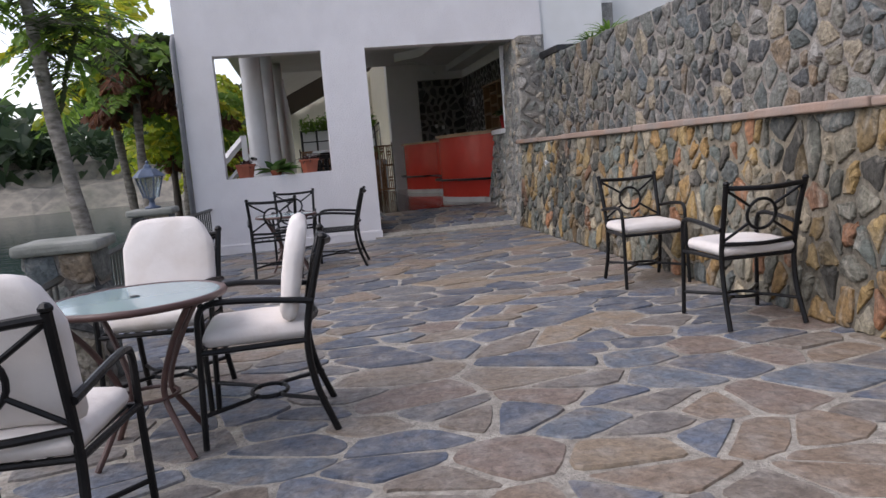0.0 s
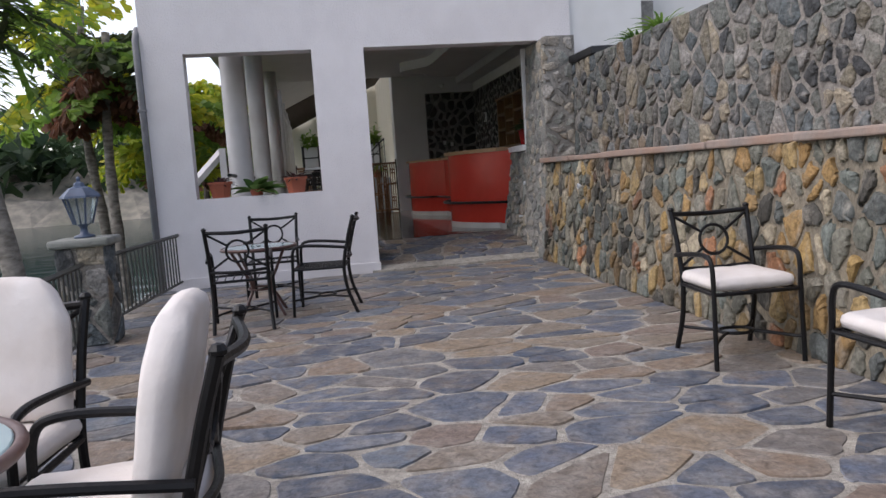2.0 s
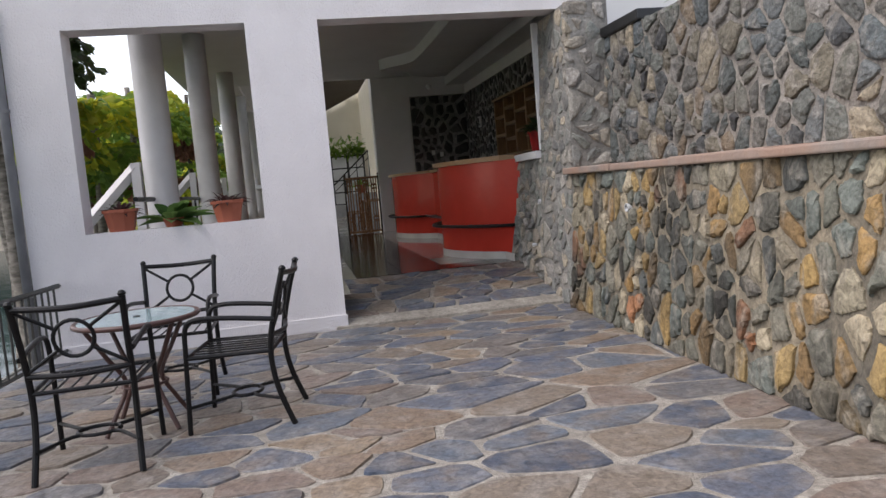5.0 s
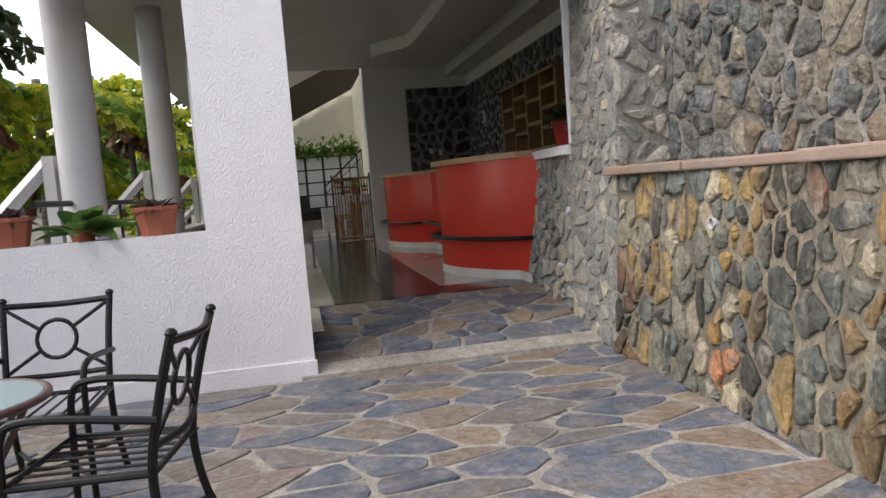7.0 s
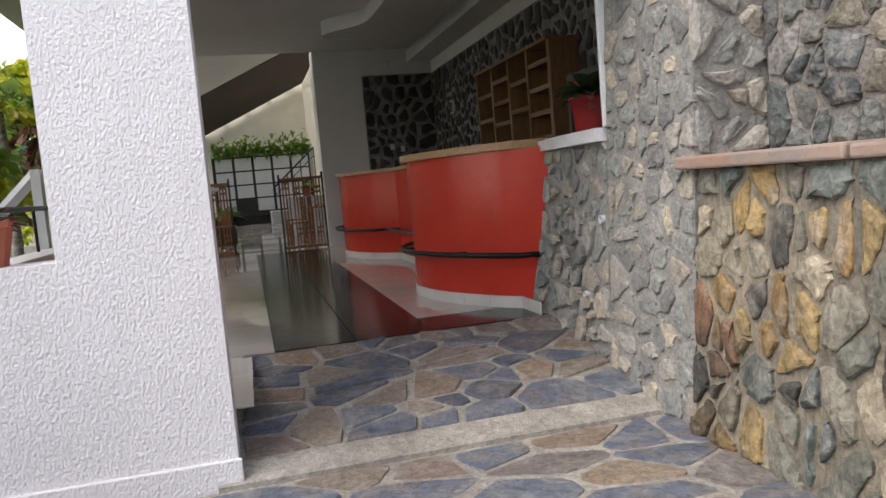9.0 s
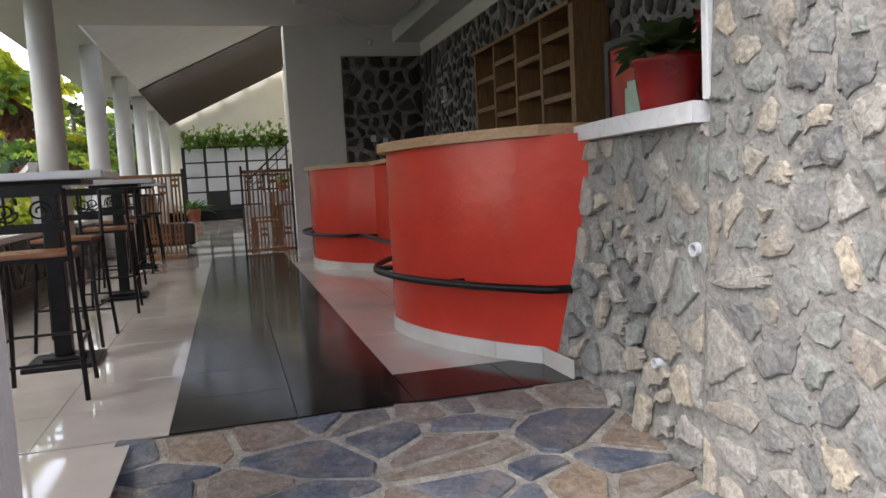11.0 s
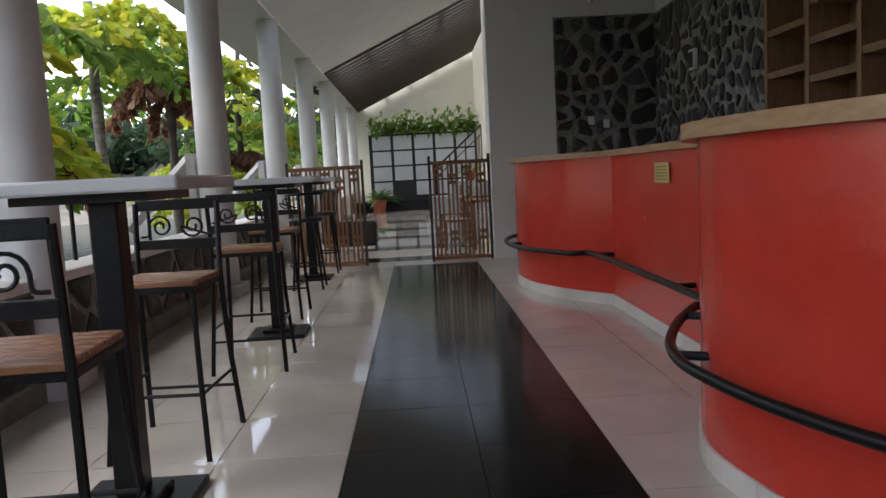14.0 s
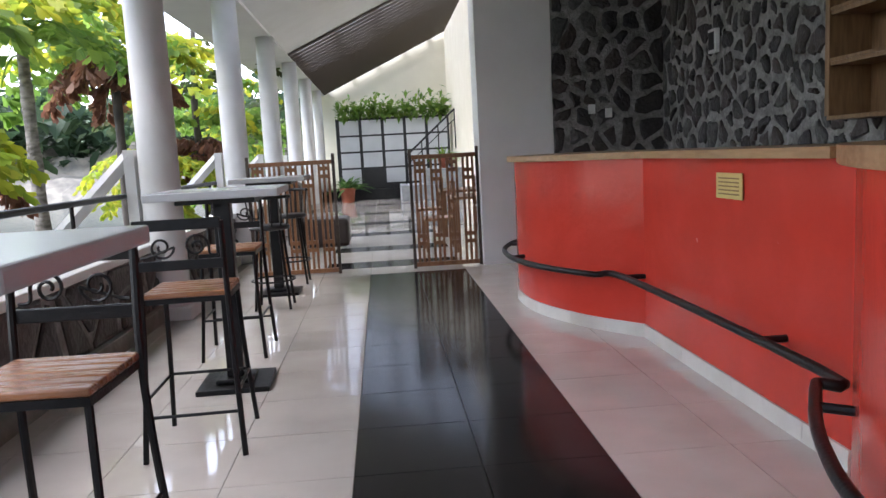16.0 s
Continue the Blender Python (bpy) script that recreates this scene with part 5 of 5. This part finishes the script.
def fishtail_palm(label, x, y, z0, h, mats, seed, n=11, reach=1.5, low=0.74, bark=m_bark, lift=0.7, dry=0):
    """A slender trunk with arching fronds of branched leaflets; dry: fronds that hang withered."""
    rnd = random.Random(seed)
    ob = thing("fishtail_palm", label, "tree", pose(x, y, z0))
    trunk = curve3([(0, 0, 0), (rnd.uniform(-0.08, 0.08), 0.05, h * 0.3), (rnd.uniform(-0.1, 0.1), 0, h * 0.65), (0.05, 0.1, h)], 7)
    part("trunk", bar(trunk, [0.115 * (1 - 0.5 * i / len(trunk)) * (1.12 if i % 3 == 0 else 0.95) for i in range(len(trunk))], sides=12), bark, ob, smooth=True)
    for q in range(n + dry):
        withered = q >= n
        s = trunk[int(rnd.uniform(low, 1.0) * (len(trunk) - 1))]
        if withered:
            s = trunk[int(rnd.uniform(low - 0.02, low + 0.07) * (len(trunk) - 1))]
        a = 2 * math.pi * (q * 0.381966) + rnd.uniform(-0.3, 0.3)
        out = Vector((math.cos(a), math.sin(a), 0))
        ln = reach * rnd.uniform(0.75, 1.15) * (0.7 if withered else 1)
        up = lift * rnd.uniform(0.5, 1.2) if not withered else rnd.uniform(0.15, 0.6)
        rib = [s + out * ln * t * (1.0 if withered else 0.9) + Vector((0, 0, ln * (up * t - 0.75 * t * t))) for t in [k / 7 for k in range(8)]]
        v, f = [], []
        for k in range(1, 8):
            ahead = (rib[k] - rib[k - 1]).normalized()
            across = ahead.cross(Vector((0, 0, 1))).normalized()
            for hand in (-1, 1):
                pin = (across * hand + ahead * 0.5 + Vector((0, 0, -0.15 - (0.3 if withered else 0) + rnd.uniform(-0.15, 0.15)))).normalized()
                pl = ln * 0.36 * (1.15 - 0.09 * k) * rnd.uniform(0.75, 1.15)
                for j in range(5):
                    c = rib[k] + pin * pl * (j + 0.6) / 5 + Vector((0, 0, -0.10 * pl * (j / 4) ** 2))
                    for h2 in (-1, 1):
                        d = (pin * 0.75 + ahead * 0.6 * h2 + Vector((0, 0, rnd.uniform(-0.6, 0.05) - (0.5 if withered else 0)))).normalized()
                        wedge(v, f, c, d, d.cross(unit(rnd)).normalized(), rnd.uniform(0.13, 0.22) * (0.8 + 0.25 * reach))
        frond = mesh_part("frond", v, f, m_leaf_brown if withered else mats[q % len(mats)], ob, "withered red-brown frond" if withered else "")
        mine = part("stalk", bar(rib, [0.022 - 0.0025 * k for k in range(8)], sides=5), m_darkbark if withered else m_leaf_green, frond)
    return ob


fishtail_palm("pale-trunked palm with withered red-brown fronds and green top by the lake", -2.85, 15.0, -1.5, 5.4, [m_leaf_yellow, m_leaf_green, m_leaf_dark], 31, 12, 1.3, 0.84, m_bark, 0.7, 11)
fishtail_palm("fishtail palm with yellow-green fronds beside the hall", -2.7, 18.6, -1.3, 4.7, [m_leaf_yellow, m_leaf_yellow, m_leaf_green], 21, 13, 1.6, 0.72)
fishtail_palm("bushy fishtail palm with yellow-green fronds behind the columns", -3.3, 20.6, -1.4, 5.0, [m_leaf_yellow, m_leaf_green, m_leaf_yellow], 33, 14, 1.6, 0.68, m_darkbark, 0.6, 3)
fishtail_palm("tall fishtail palm with green fronds beside the window", -3.6, 16.6, -1.5, 6.2, [m_leaf_green, m_leaf_yellow, m_leaf_dark], 22, 14, 1.9, 0.7)
fishtail_palm("pale-trunked fishtail palm with yellow-green fronds by the lake", -3.0, 23.3, -1.3, 5.5, [m_leaf_yellow, m_leaf_green], 23, 12, 1.5, 0.82)
fishtail_palm("fishtail palm with withered brown fronds under green ones", -3.0, 26.7, -1.3, 5.6, [m_leaf_yellow, m_leaf_green], 24, 11, 1.7, 0.84, m_darkbark, 0.8, 9)
fishtail_palm("low yellow-green fishtail palm at the lake edge", -3.6, 30.5, -1.3, 3.4, [m_leaf_yellow], 25, 12, 1.5, 0.6, m_darkbark, 0.5)
fishtail_palm("dark-trunked palm with yellow and brown fronds beside the columns", -2.7, 31.5, -1.3, 6.4, [m_leaf_green, m_leaf_dark, m_leaf_yellow], 26, 14, 2.0, 0.55, m_darkbark, 0.6, 6)
fishtail_palm("fishtail palm with bright yellow-green fronds beside the far columns", -3.0, 36.0, -1.3, 5.4, [m_leaf_yellow, m_leaf_green], 27, 14, 2.0, 0.5, m_darkbark, 0.6)
fishtail_palm("bushy green palm at the end of the garden strip", -2.2, 41.5, -1.3, 6.0, [m_leaf_green, m_leaf_dark], 28, 14, 2.2, 0.4, m_darkbark, 0.6)
rnd = random.Random(77)
for mat_s, nm, lab, cnt in ((m_leaf_yellow, "garden_shrubs", "yellow-green shrubs along the lake edge of the hall", 9), (m_leaf_green, "garden_shrubs", "green shrubs along the lake edge of the hall", 6)):
    v, f = [], []
    for i in range(cnt):
        yq = rnd.uniform(29, 44)
        q = Vector((rnd.uniform(-0.12 * yq, -1.7), yq, 0))
        sz = rnd.uniform(0.35, 0.8)
        for j in range(110):
            u = unit(rnd)
            c = q + Vector((u.x * sz, u.y * sz, -1.3 + sz * 0.7 + u.z * sz * rnd.uniform(0.5, 1.0)))
            leaf_quads(v, f, c, unit(rnd), Vector((0, 0, 1)), rnd.uniform(0.16, 0.34), rnd.uniform(0.07, 0.13))
    tagged(mesh_part(nm, v, f, mat_s), lab, "shrubs", kind="stuff")
structure("ground_garden", boxes((-3.6, -0.95, 14.5, 50, -1.75, -1.3)), m_earth, "earth garden strip between hall and lake", "ground")

# ---- stones and tiles, piece by piece ----
pave(terrace, stones(-1.70, 3.3, -1.0, 11.34, 0.33, 0.215, 0.024, 11, 0.38, 0.006), lambda u, v, w: Vector((u, v, w - 0.012)), 0.014, m_flag, "flagstone", lambda u, v: abs(v - 5.5) + 0.3 * abs(u - 0.8), 1, dome=0.0, edge=0.965, limit=300)
pave(ramp, stones(1.12, 3.30, 11.55, 12.925, 0.25, 0.185, 0.036, 12, 0.3), lambda u, v, w: Vector((u, v, ramp_z(v) + w - 0.006)), 0.014, m_flag, "flagstone", lambda u, v: v, 2, dome=0.0, edge=0.96)
pave(wall_low, stones(-3.0, YB, 0.0, 1.26, 0.122, 0.155, 0.034, 13, 0.33, 0.010), lambda u, v, w: Vector(low_face(u, v, w)), 0.018, m_low, "stone", lambda u, v: abs(u - 8.2), 3, dome=0.45, edge=0.9)
pave(wall_up, stones(0.0, YB, 1.32, 2.5, 0.125, 0.145, 0.028, 14, 0.36, 0.009), lambda u, v, w: Vector((3.74 - w, u, v)), 0.019, m_up, "stone", lambda u, v: abs(u - 8.5), 4, dome=0.45, edge=0.9)
pave(pier, stones(YB + 0.02, 11.93, 0.0, WZ1 - 0.02, 0.13, 0.125, 0.042, 15, 0.35, 0.009) + stones(11.95, 13.13, 0.0, 1.45, 0.13, 0.115, 0.05, 16, 0.36, 0.010), lambda u, v, w: Vector(half_face(u, v, w)), 0.0105, m_pier, "stone", lambda u, v: -u, 5, dome=0.25, edge=0.9)
pave(pier, stones(3.34, 3.74, 1.33, WZ1 - 0.02, 0.16, 0.16, 0.045, 17, 0.2, 0.006), lambda u, v, w: Vector((u, YB + 0.02 - w, v)), 0.02, m_pier, "stone", lambda u, v: v, 6)
pave(end_wall, stones(3.58, RX, 1.3, 3.36, 0.18, 0.19, 0.062, 18, 0.30, 0.012), lambda u, v, w: Vector((u, NY + 0.03 - w, v)), 0.022, m_rock, "stone", lambda u, v: v, 7)
pave(back_wall, stones(13.5, NY, 1.3, 3.36, 0.16, 0.19, 0.062, 19, 0.30, 0.012), lambda u, v, w: Vector((RX - w, u, v)), 0.022, m_rock, "stone", lambda u, v: -u, 8)
pave(parapet, stones(12.5, 26.0, 0.42, 0.89, 0.26, 0.22, 0.06, 20), lambda u, v, w: Vector((PX - 0.06 + w, u, v)), 0.02, m_rock, "stone", lambda u, v: u, 9)
ledge_n = 16
for k in range(ledge_n):
    y0, y1 = -6 + (YB + 0.1 + 6) * k / ledge_n, -6 + (YB + 0.1 + 6) * (k + 1) / ledge_n
    x0 = low_face((y0 + y1) / 2, 1.26, 0)[0]
    part("ledge_slab", boxes((x0 - 0.07 + 0.02 * (k % 3), 3.75, y0 + 0.006, y1 - 0.006, 1.262, 1.315 + 0.008 * (k % 2)), bevel=0.012), m_ledge, wall_low)

T = 0.545
X0 = 1.335
TY = 0.548
Y0 = 13.47


def tile_mesh(w, h):
    return boxes((0.0022, w - 0.0022, 0.0022, h - 0.0022, -0.006, 0.0))


proto = {}


def tile(x, y, w, h, mat, name):
    key = (round(w, 3), round(h, 3), name)
    if key not in proto:
        ob = part(name, tile_mesh(w, h), mat, base)
        proto[key] = ob.data
    else:
        ob = new(name, proto[key])
        ob.parent = base
    ob.location = (x, y, FLOOR)


# the first row is cut to fit against the ramp
for j in range(-1, 16):
    y, h = (Y0 + j * TY, TY) if j >= 0 else (12.945, Y0 - 12.945)
    for x, w, black in ((X0 - 3 * T - 0.13, 0.13, 0), (X0 - 3 * T, T, 0), (X0 - 2 * T, T, 0), (X0 - T, T, 0), (X0, T, 1), (X0 + T, T, 1), (X0 + 2 * T, T, 0), (X0 + 3 * T, T, 0)):
        isb = black and j < 15 or (j == -1 and x > X0)
        tile(x, y, w, h, m_black_tile if isb else m_tile, "black_tile" if isb else "tile")
for k, x in enumerate((X0 - 3 * T, X0 - 2 * T)):
    for j in range(2):
        tile(x + 0.4, 11.70 + j * 0.62, T, 0.615, m_tile, "tile")
for j in range(16, 46):
    y = Y0 + j * TY
    dark = j in (16, 19, 23, 27, 32, 38)
    for i in range(-3, 5):
        isb = dark and -2 < i < 2
        tile(X0 + i * T, y, T, TY, m_black_tile if isb else m_tile, "black_tile" if isb else "tile")
